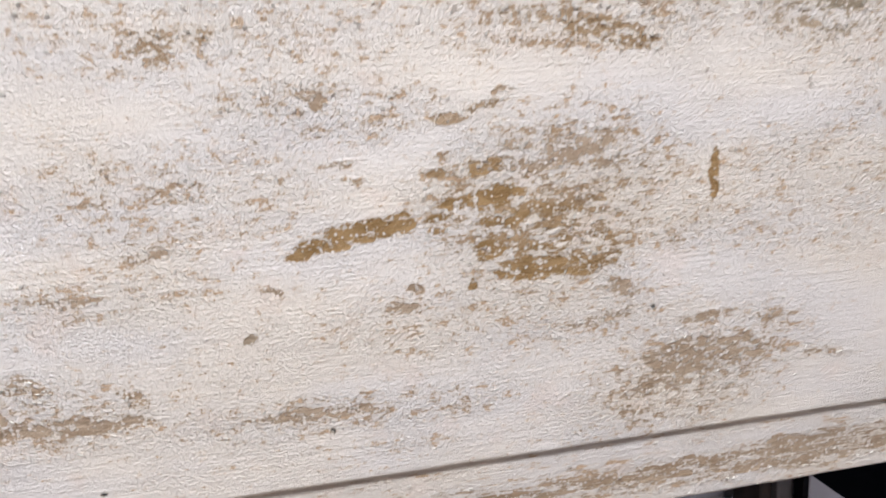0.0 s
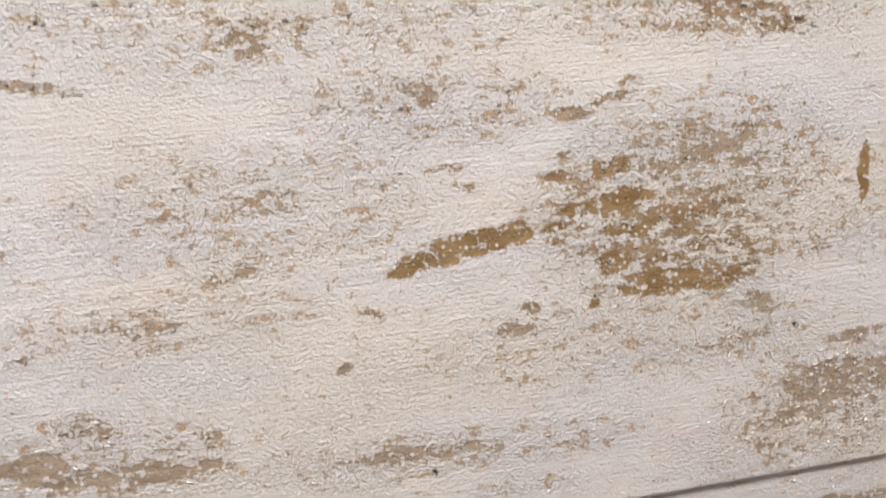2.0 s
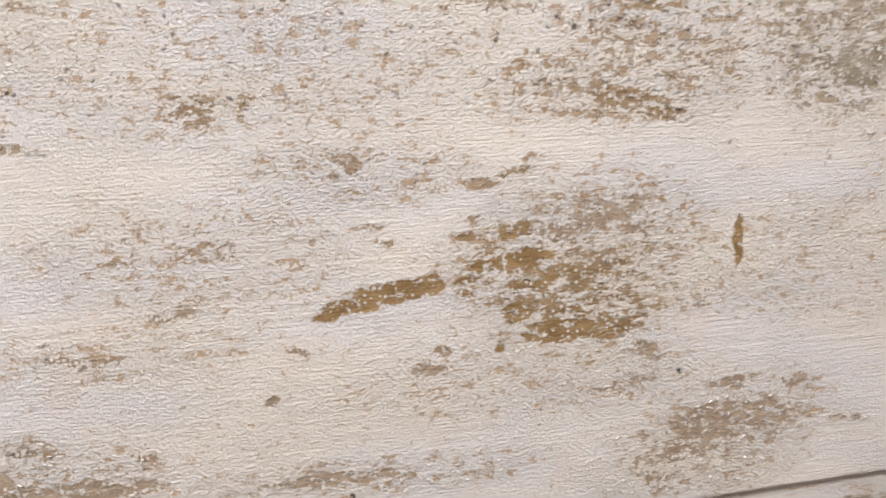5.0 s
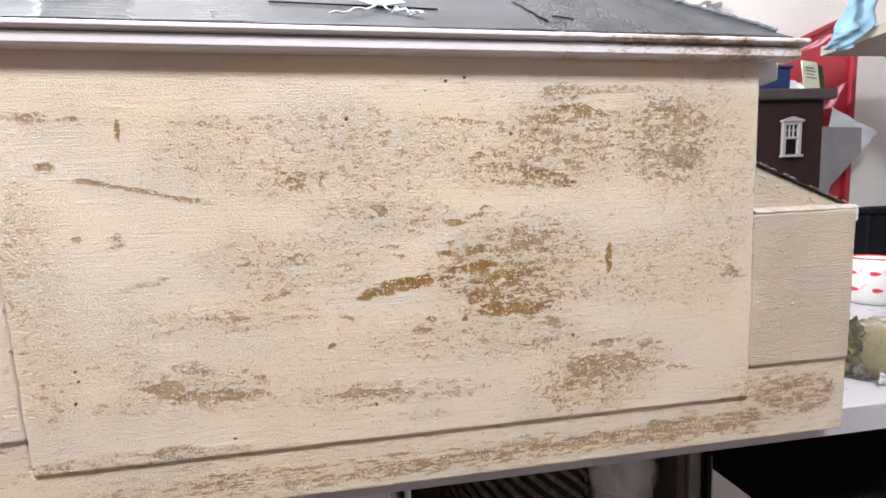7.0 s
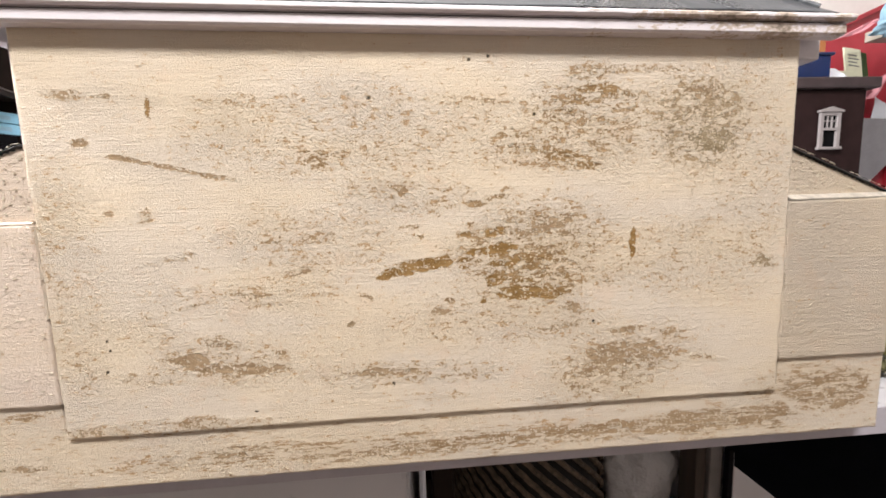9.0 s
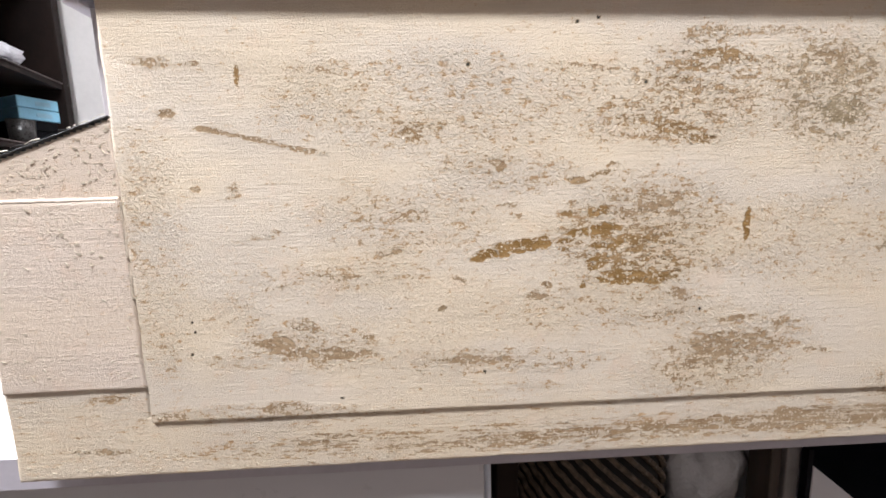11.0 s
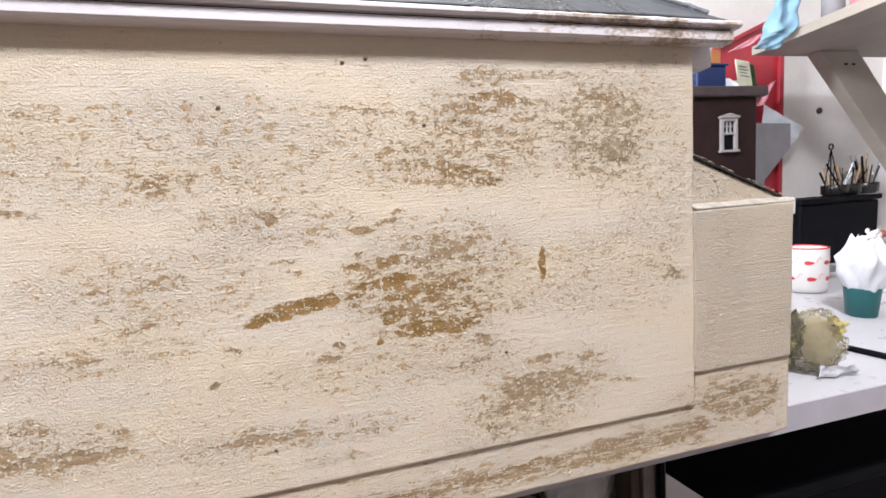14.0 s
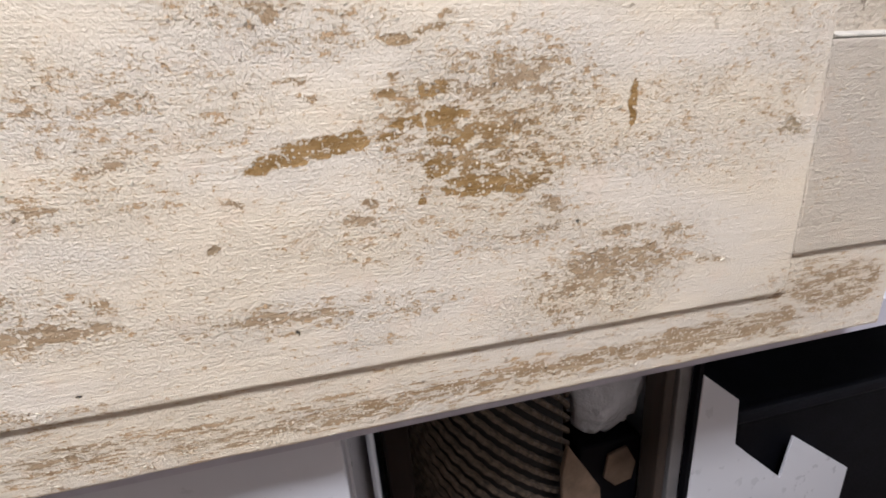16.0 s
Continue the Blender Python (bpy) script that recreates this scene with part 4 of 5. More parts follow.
def sash_window(cx, cz, w, h, y):
    win = part("window", boxed(cx - w / 2, cx + w / 2, y - 0.002, y + 0.004, cz - h / 2, cz + h / 2, 0.0003), DARK, brown, "white sash window with a pediment")
    f = 0.009
    for xa, xb, za, zb in ((cx - w / 2 - 0.002, cx - w / 2 + f, cz - h / 2, cz + h / 2), (cx + w / 2 - f, cx + w / 2 + 0.002, cz - h / 2, cz + h / 2),
                           (cx - w / 2 + f, cx + w / 2 - f, cz + h / 2 - f, cz + h / 2), (cx - w / 2 + f, cx + w / 2 - f, cz - 0.002, cz + 0.005)):
        part("frame", boxed(xa, xb, y - 0.009, y - 0.002, za, zb, 0.001), SHADEDWHITE, win)
    for k in (1, 2):
        x = cx - w / 2 + f + (w - 2 * f) * k / 3
        part("glazing_bar", boxed(x - 0.0017, x + 0.0017, y - 0.007, y - 0.002, cz + 0.005, cz + h / 2 - f, 0.0005), SHADEDWHITE, win)
    zb = cz + h / 4
    part("glazing_bar", boxed(cx - w / 2 + f, cx + w / 2 - f, y - 0.0065, y - 0.002, zb - 0.0017, zb + 0.0017, 0.0005), SHADEDWHITE, win)
    part("sill", boxed(cx - w / 2 - 0.006, cx + w / 2 + 0.006, y - 0.013, y - 0.002, cz - h / 2 - 0.007, cz - h / 2, 0.001), SHADEDWHITE, win)
    part("pediment", prism([(cx - w / 2 - 0.008, cz + h / 2), (cx + w / 2 + 0.008, cz + h / 2), (cx + w / 2 + 0.008, cz + h / 2 + 0.005), (cx, cz + h / 2 + 0.015),
                            (cx - w / 2 - 0.008, cz + h / 2 + 0.005)], "y", y - 0.012, y - 0.002, 0.0008), SHADEDWHITE, win)


sash_window(1.146, 1.116, 0.058, 0.094, 0.72)
sash_window(0.78, 1.116, 0.058, 0.094, 0.72)

# blue tub and small boxes on its roof
tub = thing("blue_tub", (1.10, 0.78, 1.256), "dark blue plastic tub on the maroon dollhouse", "tub")
part("body", boxed(1.045, 1.150, 0.725, 0.83, 1.256, 1.320, 0.006), BLUE, tub)
part("rim", boxed(1.040, 1.155, 0.720, 0.835, 1.318, 1.326, 0.003), BLUE, tub)
single("cardboard_box", boxed(1.07, 1.145, 0.74, 0.81, 1.3265, 1.372, 0.002, None), ORANGE, "small orange-brown card box in the blue tub's top", "box", (1.107, 0.775, 1.3265))
single("folded_paper", sheet([(1.155, 0.74, 1.2575), (1.205, 0.73, 1.2575), (1.195, 0.78, 1.312), (1.165, 0.79, 1.318)], 5, 5, 0.01, 4.0), PAPER, "folded white paper on the maroon dollhouse", "paper", (1.18, 0.76, 1.2575))
# booklet leaning there
single("card_stack", boxed(1.20, 1.265, 0.76, 0.86, 1.2565, 1.2885, 0.002), BOOKLET, "short stack of cream cards on the maroon dollhouse", "cards", (1.23, 0.81, 1.2565))
booklet = thing("booklet", (1.30, 0.80, 1.29), "cream booklet with grey print leaning against a green card", "booklet")
R = Matrix.Translation((1.283, 0.80, 1.290)) @ pose(0, 0, 0, -12, 6, 4)
part("cover", boxed(0.0, 0.062, 0.0, 0.004, 0.0, 0.088, 0.001, R), BOOKLET, booklet)
for k in range(4):
    part("print_bar", boxed(0.012, 0.050 - 0.006 * (k % 2), -0.0008, 0.0004, 0.030 + 0.011 * k, 0.034 + 0.011 * k, 0, R), INK, booklet)
single("green_card", boxed(0.040, 0.092, 0.006, 0.009, 0.0, 0.085, 0.0005, R), SPOTGREEN, "dark green printed card behind the booklet", "card", (1.35, 0.81, 1.29))

# red folder behind, against the wall
redf = thing("red_folder", (1.58, 0.98, DESK), "large red card folder standing against the white wall", "folder")
part("board", prism([(1.36, 0.76), (1.690, 0.76), (1.690, 1.607), (1.36, 1.468)], "y", 0.980, 0.992, 0.002), RED, redf)
part("edge_strip", boxed(1.676, 1.697, 0.968, 0.980, 0.76, 1.607, 0.002), RED, redf)
part("foot", boxed(1.36, 1.690, 0.955, 0.996, DESK, 0.758, 0.002), RED, redf)
part("ledge", prism([(1.36, 1.455), (1.36, 1.470), (1.690, 1.609), (1.690, 1.594)], "y", 0.966, 0.980, 0.001), RED, redf)
holder = bmesh.new()
outer = [(0.98, 1.2565), (1.19, 1.2565), (1.19, 1.437), (1.135, 1.452), (1.05, 1.454), (0.98, 1.42)]
inner = [(1.10, 1.405), (1.165, 1.405), (1.165, 1.425), (1.135, 1.436), (1.07, 1.436), (1.06, 1.42)]
rings = [[holder.verts.new((x, y, z)) for x, z in ring] for y in (0.845, 0.857) for ring in (outer, inner)]
for i in range(6):
    j = (i + 1) % 6
    for p, q in ((rings[0], rings[1]), (rings[2], rings[3]), (rings[0], rings[2]), (rings[1], rings[3])):
        holder.faces.new((p[i], p[j], q[j], q[i]))
bmesh.ops.recalc_face_normals(holder, faces=holder.faces)
single("steel_file_holder", holder, STEEL, "grey metal holder standing on the maroon dollhouse", "holder", (1.08, 0.85, 1.2565))

# papers beside the maroon house
single("pink_paper", sheet([(1.500, 0.925, 1.250), (1.530, 0.920, 1.250), (1.590, 0.915, 1.340), (1.510, 0.925, 1.300)], 8, 8, 0.02, 1.0), PINK, "torn pink paper beside the red folder", "paper", (1.54, 0.92, 1.25))
single("white_note", sheet([(1.545, 0.945, 1.06), (1.690, 0.945, 1.090), (1.768, 0.945, 1.165), (1.568, 0.945, 1.262)], 8, 8, 0.010, 3.0), PAPER, "large white note sheet beside the maroon dollhouse", "paper", (1.65, 0.945, 1.06))
single("grey_board", prism([(1.50, DESK), (1.555, 0.975), (1.676, 1.093), (1.674, 1.182), (1.50, 1.188)], "y", 0.925, 0.931, 0.001), GREYCARD, "grey card panel standing on the desk", "board", (1.52, 0.928, DESK))
single("wall_hook", lathe([(0.004, 0.0), (0.013, 0.002), (0.013, 0.008), (0.005, 0.012)], (0, 0), 16), MIDWOOD, "small brown hook on the white wall", "hook")
bpy.data.objects["wall_hook"].matrix_world = pose(1.994, 1.050, 1.254, 90, 0, 0)

# black flat case standing behind the mug, with a jar of tools on it
case = thing("black_case", (1.55, 0.58, DESK), "black plastic case standing at the back of the desk", "case")
part("body", boxed(1.20, 1.485, 0.55, 0.68, DESK, 0.892, 0.006), BLACK, case)
part("lid", boxed(1.196, 1.492, 0.546, 0.684, 0.893, 0.907, 0.004), BLACK, case)
for k, (cx, h, col) in enumerate(((1.425, 0.075, STEEL), (1.475, 0.07, BRISTLE), (1.545, 0.09, BRISTLE))):
    jar = thing("tool_jar", (cx, 0.62, 0.907), "glass jar crowded with brushes and hand tools on the black case", "jar", "tool jars")
    part("glass", lathe([(0.022, 0.907), (0.030, 0.914), (0.031, 0.938), (0.029, 0.940), (0.027, 0.938), (0.026, 0.918), (0.02, 0.916)], (cx, 0.62), 24), SMOKY, jar, "dull smoky jar", True)
    rnd = random.Random(20 + k)
    for q in range(16):
        a, lean = rnd.uniform(0, 6.28), rnd.uniform(0.006, 0.045)
        hh = rnd.uniform(0.6, 1.25) * h
        p0 = (cx + 0.014 * math.cos(a), 0.62 + 0.014 * math.sin(a), 0.919)
        p1 = (p0[0] + lean * math.cos(a), p0[1] + lean * math.sin(a) * 0.6, 0.919 + hh)
        part("tool", tube([p0, p1], rnd.uniform(0.0010, 0.0024), 6, None, rnd.uniform(0.5, 1.6)), rnd.choice((STEEL, BRISTLE, WOOD, BLACK, col)), jar)
# small wire stand
stand = thing("wire_stand", (1.357, 0.585, 0.907), "thin dark wire easel standing on the black case", "stand")
for dx, dy in ((-0.020, -0.012), (0.020, -0.012), (0.0, 0.02)):
    part("leg", tube([(1.357 + dx, 0.585 + dy, 0.907), (1.357, 0.588, 1.043)], 0.0014, 6), BLACK, stand)
part("ring", tube([(1.357 + 0.008 * math.cos(i * 0.7), 0.588, 1.049 + 0.008 * math.sin(i * 0.7)) for i in range(10)], 0.002, 6), BLACK, stand)
part("crossbar", tube([(1.345, 0.577, 0.955), (1.370, 0.577, 0.955)], 0.002, 6), BLACK, stand)

# mug with red motifs
mx, my, mr = 0.955, 0.370, 0.038
mug = thing("mug", (mx, my, DESK), "white ceramic mug with red bird motifs and a red rim", "mug")
part("body", lathe([(0.030, DESK), (0.036, DESK + 0.003), (mr, DESK + 0.012), (mr, DESK + 0.094), (mr - 0.001, DESK + 0.0955), (mr - 0.004, DESK + 0.094), (mr - 0.0045, DESK + 0.012), (0.01, DESK + 0.008)], (mx, my), 48), CERAMIC, mug, "", True)
part("rim", tube([(mx + (mr - 0.0018) * math.cos(2 * math.pi * i / 48), my + (mr - 0.0018) * math.sin(2 * math.pi * i / 48), DESK + 0.0945) for i in range(49)], 0.0022, 8), MUGRED, mug, "red painted rim", True)
part("handle", tube([(mx + mr * 0.9 + 0.030 * math.sin(a), my + 0.03 + 0.4 * 0.03 * math.sin(a), DESK + 0.05 + 0.030 * math.cos(a)) for a in [math.pi * i / 12 for i in range(13)]], 0.0055, 10), CERAMIC, mug, "", True)
def on_mug(outline, a0, z0):
    """A painted patch on the mug's side; outline in metres along and up."""
    bm = bmesh.new()
    n = len(outline)
    top = [bm.verts.new((mx + (mr + 0.0007) * math.cos(a0 + u / mr), my + (mr + 0.0007) * math.sin(a0 + u / mr), z0 + w)) for u, w in outline]
    low = [bm.verts.new((mx + (mr - 0.001) * math.cos(a0 + u / mr), my + (mr - 0.001) * math.sin(a0 + u / mr), z0 + w)) for u, w in outline]
    bm.faces.new(top)
    for i in range(n):
        bm.faces.new((top[i], low[i], low[(i + 1) % n], top[(i + 1) % n]))
    return bm


wing = [(0.0082 * math.cos(2 * math.pi * i / 14), 0.0034 * math.sin(2 * math.pi * i / 14) * (1.2 - 0.5 * math.cos(2 * math.pi * i / 14))) for i in range(14)]
neck = [(0.010, 0.002), (0.013, 0.008), (0.0155, 0.0125), (0.0185, 0.012), (0.0195, 0.009), (0.0185, 0.0085), (0.0172, 0.0105), (0.0158, 0.0105), (0.0140, 0.0065), (0.0125, 0.001)]
for row, z in enumerate((DESK + 0.066, DESK + 0.032)):
    for k in range(7):
        a0 = 2 * math.pi * k / 7 + 0.35 + row * 0.12
        part("motif", on_mug(wing, a0, z), MUGRED, mug, "red bird body")
        part("motif", on_mug(neck, a0, z), PINK, mug, "pink bird neck")
# toy cart wheel and dark clutter beside the mug
toy = thing("toy_cart", (1.075, 0.43, DESK), "small grey metal toy cart behind the mug", "toy")
part("body", boxed(1.045, 1.135, 0.42, 0.47, DESK + 0.016, DESK + 0.030, 0.002), LEAD, toy)
part("rail", boxed(1.045, 1.05, 0.42, 0.47, DESK + 0.030, DESK + 0.062, 0.001), BLACK, toy)
for wx in (1.06, 1.12):
    part("wheel", lathe([(0.004, -0.003), (0.013, -0.003), (0.014, 0), (0.013, 0.003), (0.004, 0.003)], (0, 0), 20), BLACK, toy)
    bpy.data.objects[[o.name for o in toy.children][-1]].matrix_basis = pose(wx - 1.075, 0.417 - 0.43, 0.014, 90, 0, 0)

# teal tissue box with crumpled tissue and a toy mouse
cupx, cupy = 0.850, 0.210
tb = thing("tissue_cup", (cupx, cupy, DESK), "small teal plastic cup with a wad of white tissue", "cup")
part("cup", lathe([(0.017, DESK), (0.0195, DESK + 0.002), (0.0232, DESK + 0.048), (0.0235, DESK + 0.050), (0.0222, DESK + 0.050), (0.018, DESK + 0.006), (0.004, DESK + 0.005)], (cupx, cupy), 40), TEAL, tb, "", True)
wad = bmesh.new()
rings = []
for j in range(22):
    h = j / 21
    z = DESK + 0.034 + 0.098 * h
    r = 0.0185 + 0.0125 * math.sin(min(1, h * 1.25) * math.pi * 0.62) - 0.016 * max(0, h - 0.72) / 0.28
    ring = []
    for i in range(48):
        a = 2 * math.pi * i / 48
        fold = 0.20 * math.sin(5 * a + 3 * h) + 0.12 * math.sin(9 * a - 5 * h + 1) + 0.35 * noise.noise(Vector((2.2 * math.cos(a), 2.2 * math.sin(a), 4 * h)))
        k = 1 + fold * (0.10 + 0.9 * h)
        ring.append(wad.verts.new((cupx + 0.006 * h + r * k * math.cos(a), cupy + r * k * math.sin(a), z + 0.010 * h * noise.noise(Vector((3 * math.cos(a), 3 * math.sin(a), 9))))))
    rings.append(ring)
for a, b in zip(rings, rings[1:]):
    for i in range(48):
        wad.faces.new((a[i], a[(i + 1) % 48], b[(i + 1) % 48], b[i]))
wad.faces.new(rings[0][::-1])
wad.faces.new(rings[-1])
single("tissue", wad, TISSUE, "crumpled white paper tissue standing in the teal cup", "tissue", (cupx, cupy, DESK + 0.034), smooth=True)
mz = DESK + 0.1365
mb = bmesh.new()
for c, r in (((cupx + 0.024, cupy - 0.004, mz), (0.018, 0.010, 0.009)), ((cupx + 0.006, cupy - 0.006, mz - 0.001), (0.009, 0.0062, 0.0055)),
             ((cupx - 0.003, cupy - 0.007, mz - 0.002), (0.004, 0.003, 0.0028)), ((cupx + 0.012, cupy - 0.010, mz + 0.007), (0.0045, 0.0018, 0.0048)),
             ((cupx + 0.012, cupy + 0.003, mz + 0.007), (0.0045, 0.0018, 0.0048))):
    v = bmesh.ops.create_icosphere(mb, subdivisions=3, radius=1)["verts"]
    bmesh.ops.scale(mb, vec=r, verts=v)
    bmesh.ops.translate(mb, vec=c, verts=v)
mouse = single("toy_mouse", mb, CERAMIC, "small white and brown toy mouse lying on the tissue", "toy", (cupx + 0.02, cupy, mz - 0.009), smooth=True)
mouse.data.materials.append(RUSSET)
for f in mouse.data.polygons:
    f.material_index = 1 if f.center.x > -0.002 and f.center.z > 0.006 else 0

# bread-like lump in clear film with yellow paper
wrap = thing("wrapped_snack", (0.545, 0.095, DESK), "olive lump wrapped in crumpled clear film with yellow paper", "package")
part("filling", crumpled((0.533, 0.108, DESK + 0.040), (0.021, 0.022, 0.042), 5, 5, 0.75, 0.05, 3.2), FOILWRAP, wrap, "olive and black filling")
part("paper", crumpled((0.572, 0.092, DESK + 0.033), (0.021, 0.020, 0.033), 14, 4, 0.22, 0.04, 1.3), CREAMPAPER, wrap, "cream paper inside the film", True)
part("paper_corner", sheet([(0.566, 0.070, DESK + 0.046), (0.592, 0.078, DESK + 0.040), (0.606, 0.082, DESK + 0.056), (0.566, 0.076, DESK + 0.074)], 10, 10, 0.008, 6.0), YELLOW, wrap, "yellow paper corner")
part("film", crumpled((0.556, 0.086, DESK + 0.038), (0.032, 0.029, 0.041), 9, 5, 0.42, 0.08, 2.4), TINTFILM, wrap, "crumpled clear film")
part("film_edge", sheet([(0.536, 0.066, DESK + 0.004), (0.592, 0.062, DESK + 0.003), (0.586, 0.058, DESK + 0.014), (0.540, 0.062, DESK + 0.016)], 14, 6, 0.006, 3.3, 0.0006), CLEARBAG, wrap, "white film fold", True)
pen = thing("black_pen", (0.668, 0.104, DESK), "slim black pen lying on the white desk", "pen")
part("barrel", tube([(0.655, 0.155, DESK + 0.004), (0.674, 0.060, DESK + 0.004)], 0.004, 10), BLACK, pen)
part("tip", tube([(0.655, 0.155, DESK + 0.004), (0.6535, 0.163, DESK + 0.004)], 0.0036, 10, None, 0.3), STEEL, pen)

# ---------------------------------------------------------------- wall shelf with its braces
shelf = thing("wall_shelf", (1.9, 0.5, 1.40), "thick off-white wall shelf on slanting plank braces", "shelf")
part("board", boxed(1.40, 2.36, -0.75, 0.855, 1.400, 1.430, 0.002), SHELF, shelf)
for y in (0.800, -0.30):
    br = part("brace", prism([(1.62, 1.399), (1.80, 1.399), (2.359, 0.80), (2.359, 0.62)], "y", y, y + 0.040, 0.002), SHELF, shelf, "slanting plank brace")
    for q in (0.0, 0.035):
        part("bracket_screw", boxed(1.735 + q, 1.748 + q, y - 0.002, y + 0.001, 1.352, 1.357, 0), BLACK, br, "dark screw slot")
cl = thing("blue_cloth", (1.40, 0.72, 1.430), "light blue doll dress draped over the shelf edge", "cloth")
part("drape", sheet([(1.258, 0.742, 1.372), (1.352, 0.735, 1.374), (1.388, 0.70, 1.432), (1.300, 0.74, 1.415)], 16, 16, 0.018, 2.0, 0.002), SKYBLUE, cl, "", True)
part("body", sheet([(1.300, 0.742, 1.410), (1.392, 0.705, 1.425), (1.400, 0.70, 1.54), (1.350, 0.735, 1.54)], 14, 14, 0.025, 5.0, 0.002), SKYBLUE, cl, "", True)
single("pink_cloth", sheet([(1.175, 0.745, 1.366), (1.255, 0.742, 1.385), (1.315, 0.745, 1.425), (1.285, 0.748, 1.418)], 10, 10, 0.006, 7.0, 0.002), PINK, "pink cloth strip hanging off the shelf", "cloth", (1.25, 0.745, 1.366))
for k, (yy, c, h) in enumerate(((0.66, GREYCARD, 0.10), (0.59, PINK, 0.12), (0.53, MUGRED, 0.10), (0.47, PINK, 0.11), (0.41, YELLOW, 0.10), (0.34, PINK, 0.12))):
    b = thing("paint_bottle", (1.46, yy, 1.430), "small craft paint bottle on the wall shelf", "bottle", "bottles on the shelf")
    part("bottle", lathe([(0.022, 1.430), (0.026, 1.433), (0.026, 1.430 + h * 0.7), (0.012, 1.430 + h * 0.84), (0.011, 1.430 + h * 0.86)], (1.46, yy), 20), c, b, "", True)
    part("cap", lathe([(0.013, 1.430 + h * 0.86), (0.013, 1.430 + h), (0.010, 1.433 + h)], (1.46, yy), 16), PAPER, b, "", True)
pipe = thing("wall_pipe", (1.12, 1.04, 1.63), "grey pipe with a valve on the white wall", "pipe")
part("valve", lathe([(0.012, 1.61), (0.020, 1.615), (0.020, 1.645), (0.012, 1.65)], (1.125, 1.025), 16), STEEL, pipe, "", True)
part("tube", tube([(1.10, 1.03, 1.62), (1.19, 1.03, 1.645)], 0.010, 10), STEEL, pipe)
structure("trim", boxed(0.87, 0.985, 1.035, 1.0498, 1.40, 2.45, 0.002), plain("cream_door_paint", (0.72, 0.58, 0.34), 0.5), "cream painted upright trim on the wall", "trim")

# ---------------------------------------------------------------- dark bookcase seen past the wing
# its front runs along the end of the desk; local x along the front, local y into the case
CASE = Matrix.Translation((-1.167, 0.984, 0.0)) @ pose(0, 0, 0, 0, 0, -77.3) @ Matrix.Diagonal((1, -1, 1, 1))
bc = thing("bookcase", (-1.167, 0.984, 0.0), "tall dark brown bookcase with blue box files and clutter", "bookcase")


def in_case(*sizes):
    bm = boxed(*sizes, 0.002, CASE)
    bmesh.ops.reverse_faces(bm, faces=bm.faces)
    return bm


part("side", in_case(-0.030, 0.0, 0.0, 0.34, 0.0, 1.95), WOOD, bc)
part("side", in_case(0.80, 0.83, 0.0, 0.34, 0.0, 1.95), WOOD, bc)
part("back", in_case(0.0005, 0.7995, 0.325, 0.34, 0.0, 1.95), DARK, bc, "black back panel")
for z in (0.06, 0.42, 0.76, 1.085, 1.285, 1.62, 1.93):
    part("shelf", in_case(0.0005, 0.7995, 0.004, 0.3245, z, z + 0.020), WOOD, bc)
    part("edge_strip", in_case(0.0005, 0.7995, 0.0, 0.0035, z + 0.0155, z + 0.020), EDGEWOOD, bc, "rubbed lighter shelf edge")
for dx in (0.30, 0.62):
    part("glass_divider", in_case(dx, dx + 0.006, 0.010, 0.30, 1.306, 1.619), DARK, bc, "dark upright divider")
FILES = Matrix.Translation((-1.186, 0.978, 0.0)) @ pose(0, 0, 0, 0, 0, -111)
for z in (1.1865, 1.2190):
    bk = thing("blue_box_file", (-1.22, 0.93, z), "light blue box file lying flat in the dark bookcase", "box file", "blue box files")
    part("cover", boxed(0.0, 0.095, -0.150, 0.0, z, z + 0.0310, 0.003, FILES), BOOKBLUE, bk)
    part("label_strip", boxed(0.020, 0.055, 0.0003, 0.0012, z + 0.009, z + 0.021, 0, FILES), SKYBLUE, bk, "paler spine strip")
st = thing("folder_stack", (-1.22, 0.93, 1.1055), "dark stack of folders under the blue box files", "folders")
for k, (za, zb) in enumerate(((1.1055, 1.130), (1.1305, 1.157), (1.1575, 1.186))):
    part("folder", boxed(0.002 + 0.003 * k, 0.100 - 0.004 * k, -0.155, -0.012 + 0.004 * k, za, zb, 0.002, FILES), (WOOD, BLACK, DARK)[k], st)
single("clear_packet", crumpled((-1.15, 0.80, 1.330), (0.03, 0.05, 0.024), 12, 3, 0.4, 0.1), CLEARBAG, "crumpled clear packet on the dark shelf", "packet", (-1.15, 0.80, 1.3065))
single("glass_tumbler", lathe([(0.020, 1.1058), (0.026, 1.110), (0.029, 1.168), (0.027, 1.168), (0.023, 1.114), (0.005, 1.112)], (-1.165, 0.835), 24), SMOKY, "cloudy tumbler standing in the dark bookcase", "tumbler", (-1.165, 0.835, 1.1058), smooth=True)

# ---------------------------------------------------------------- under the desk
plank = thing("wood_plank", (0.0, 0.2, 0.0), "dark brown wooden plank standing under the desk", "plank")
part("board", boxed(-0.010, 0.018, 0.14, 0.20, 0.0, 0.655, 0.003), WOOD, plank)
single("pale_rod", tube([(-0.022, 0.128, 0.0), (-0.022, 0.128, 0.66)], 0.004, 8), PAPER, "thin pale rod standing beside the plank", "rod", (-0.022, 0.128, 0.0))

bx, by = 0.140, 0.275
basket = thing("woven_basket", (bx, by, 0.0), "tall round basket woven in tan rope with slanting dark stripes", "basket")


def basket_radius(z):
    return 0.105 + 0.018 * math.sin(z / 0.64 * 2.2)


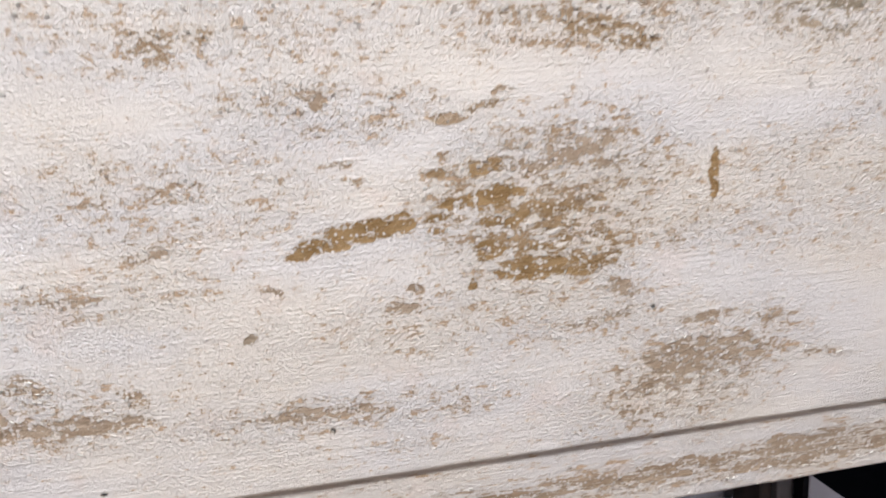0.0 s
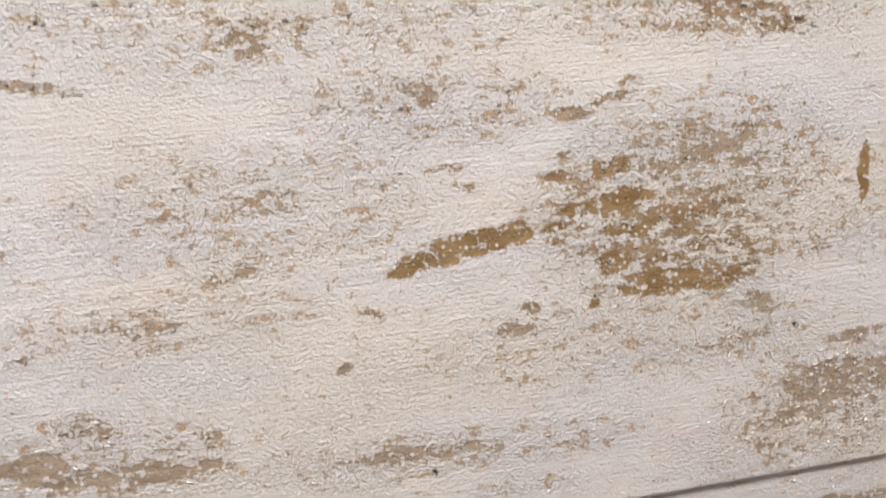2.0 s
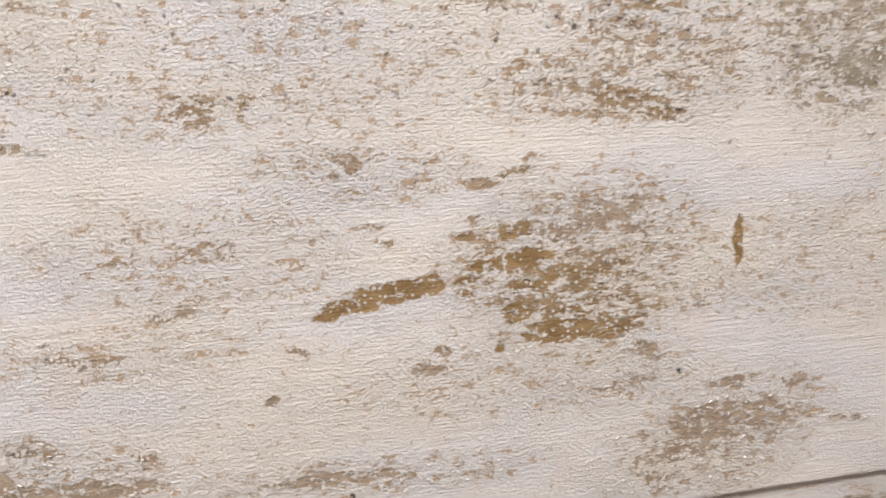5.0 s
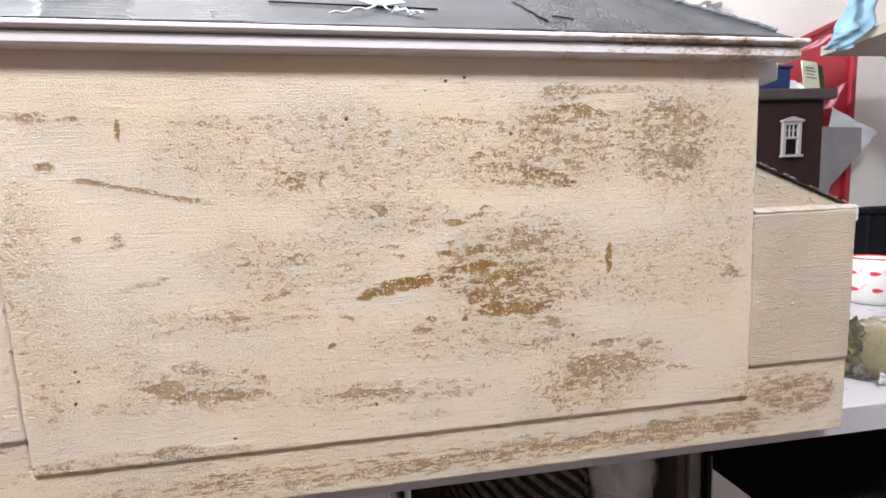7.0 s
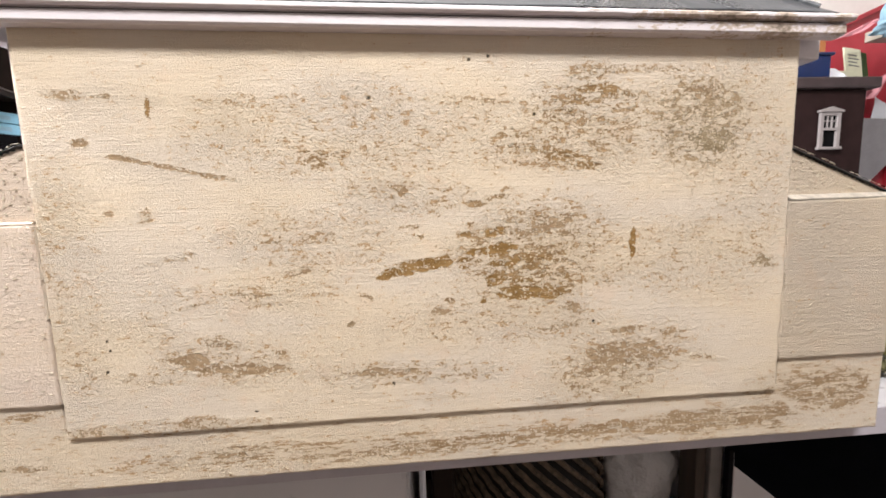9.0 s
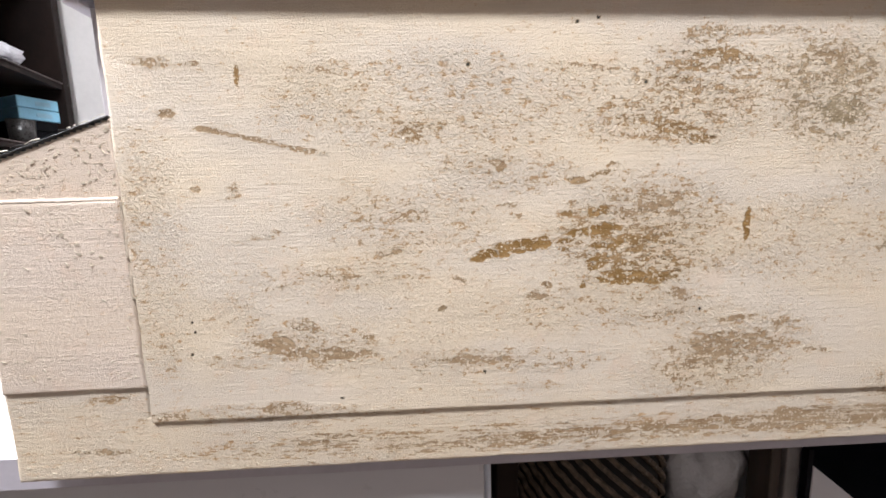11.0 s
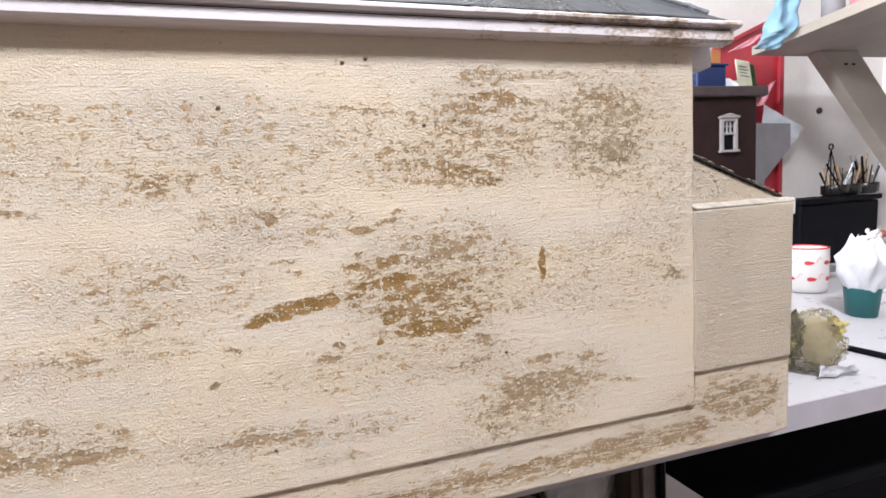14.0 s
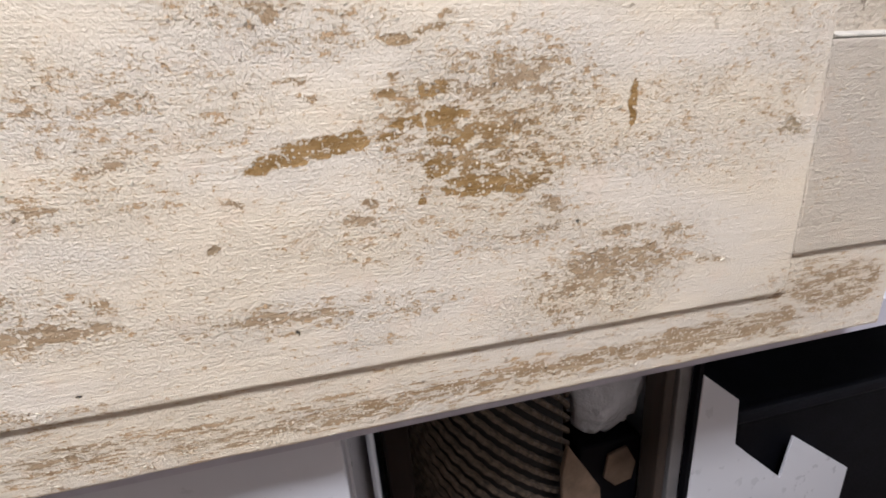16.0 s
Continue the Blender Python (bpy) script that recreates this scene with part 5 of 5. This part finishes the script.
part("body", lathe([(basket_radius(z) - 0.004 if 0 < z < 0.64 else 0.095, z) for z in [0.64 * i / 20 for i in range(21)]], (bx, by), 48), WICKERDARK, basket, "black-brown inner weave", True)
for k in range(34):
    bm = bmesh.new()
    pts = []
    for i in range(84):
        z = 0.01 + 0.625 * i / 83
        a = 2 * math.pi * k / 34 - z * 8.5
        r = basket_radius(z) + 0.0026 * (i % 2) - 0.0008
        pts.append((bx + r * math.cos(a), by + r * math.sin(a), z))
    part("strand", tube(pts, 0.0041, 5, bm), WICKER, basket)
part("rim", tube([(bx + basket_radius(0.64) * math.cos(2 * math.pi * i / 40), by + basket_radius(0.64) * math.sin(2 * math.pi * i / 40), 0.64) for i in range(41)], 0.008, 8), WICKER, basket)

crate = thing("dark_crate", (0.30, 0.30, 0.0), "dark crate full of oddments under the desk", "crate")
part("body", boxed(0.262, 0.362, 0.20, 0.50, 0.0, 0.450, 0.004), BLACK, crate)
single("plastic_bag", crumpled((0.312, 0.235, 0.545), (0.066, 0.05, 0.098), 21, 4, 0.36, 0.03, 1.5), CLEARBAG, "crumpled clear plastic bag on the dark crate", "bag", (0.312, 0.235, 0.450), smooth=True)
single("cardboard_offcut", prism([(0.225, 0.0), (0.300, 0.0), (0.262, 0.432), (0.214, 0.512), (0.206, 0.47)], "y", 0.150, 0.158, 0.001), KRAFT, "brown cardboard offcut leaning under the desk", "cardboard", (0.25, 0.154, 0.0))
single("tan_card", prism([(0.298, 0.392), (0.318, 0.372), (0.345, 0.378), (0.351, 0.408), (0.334, 0.440), (0.304, 0.432)], "y", 0.193, 0.1985, 0.001), KRAFT, "torn tan card lying against the dark crate", "card", (0.325, 0.196, 0.372))
single("wood_board", boxed(0.352, 0.3665, 0.155, 0.19, 0.0, 0.66, 0.002), MIDWOOD, "weathered wooden board standing by the desk leg", "board", (0.348, 0.172, 0.0))

bin_ = thing("black_bin", (0.85, 0.4, 0.0), "large black storage bin under the desk", "storage bin")
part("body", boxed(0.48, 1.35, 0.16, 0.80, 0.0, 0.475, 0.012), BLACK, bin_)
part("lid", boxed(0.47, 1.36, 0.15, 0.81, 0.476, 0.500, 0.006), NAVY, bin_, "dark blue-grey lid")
wb = thing("white_box", (0.5, 0.13, 0.0), "white card box with its flaps cut open", "box")
part("side_panel", boxed(0.3945, 0.398, 0.145, 0.30, 0.0, 0.600, 0.0008), WHITE, wb)
part("edge_tape", boxed(0.3872, 0.3935, 0.141, 0.150, 0.0, 0.606, 0), BLACK, wb, "black taped edge")
part("front_panel", prism([(0.394, 0.0), (0.690, 0.0), (0.690, 0.352), (0.565, 0.445), (0.556, 0.372), (0.462, 0.458), (0.456, 0.532), (0.394, 0.584)], "y", 0.140, 0.144, 0.0008), WHITE, wb)
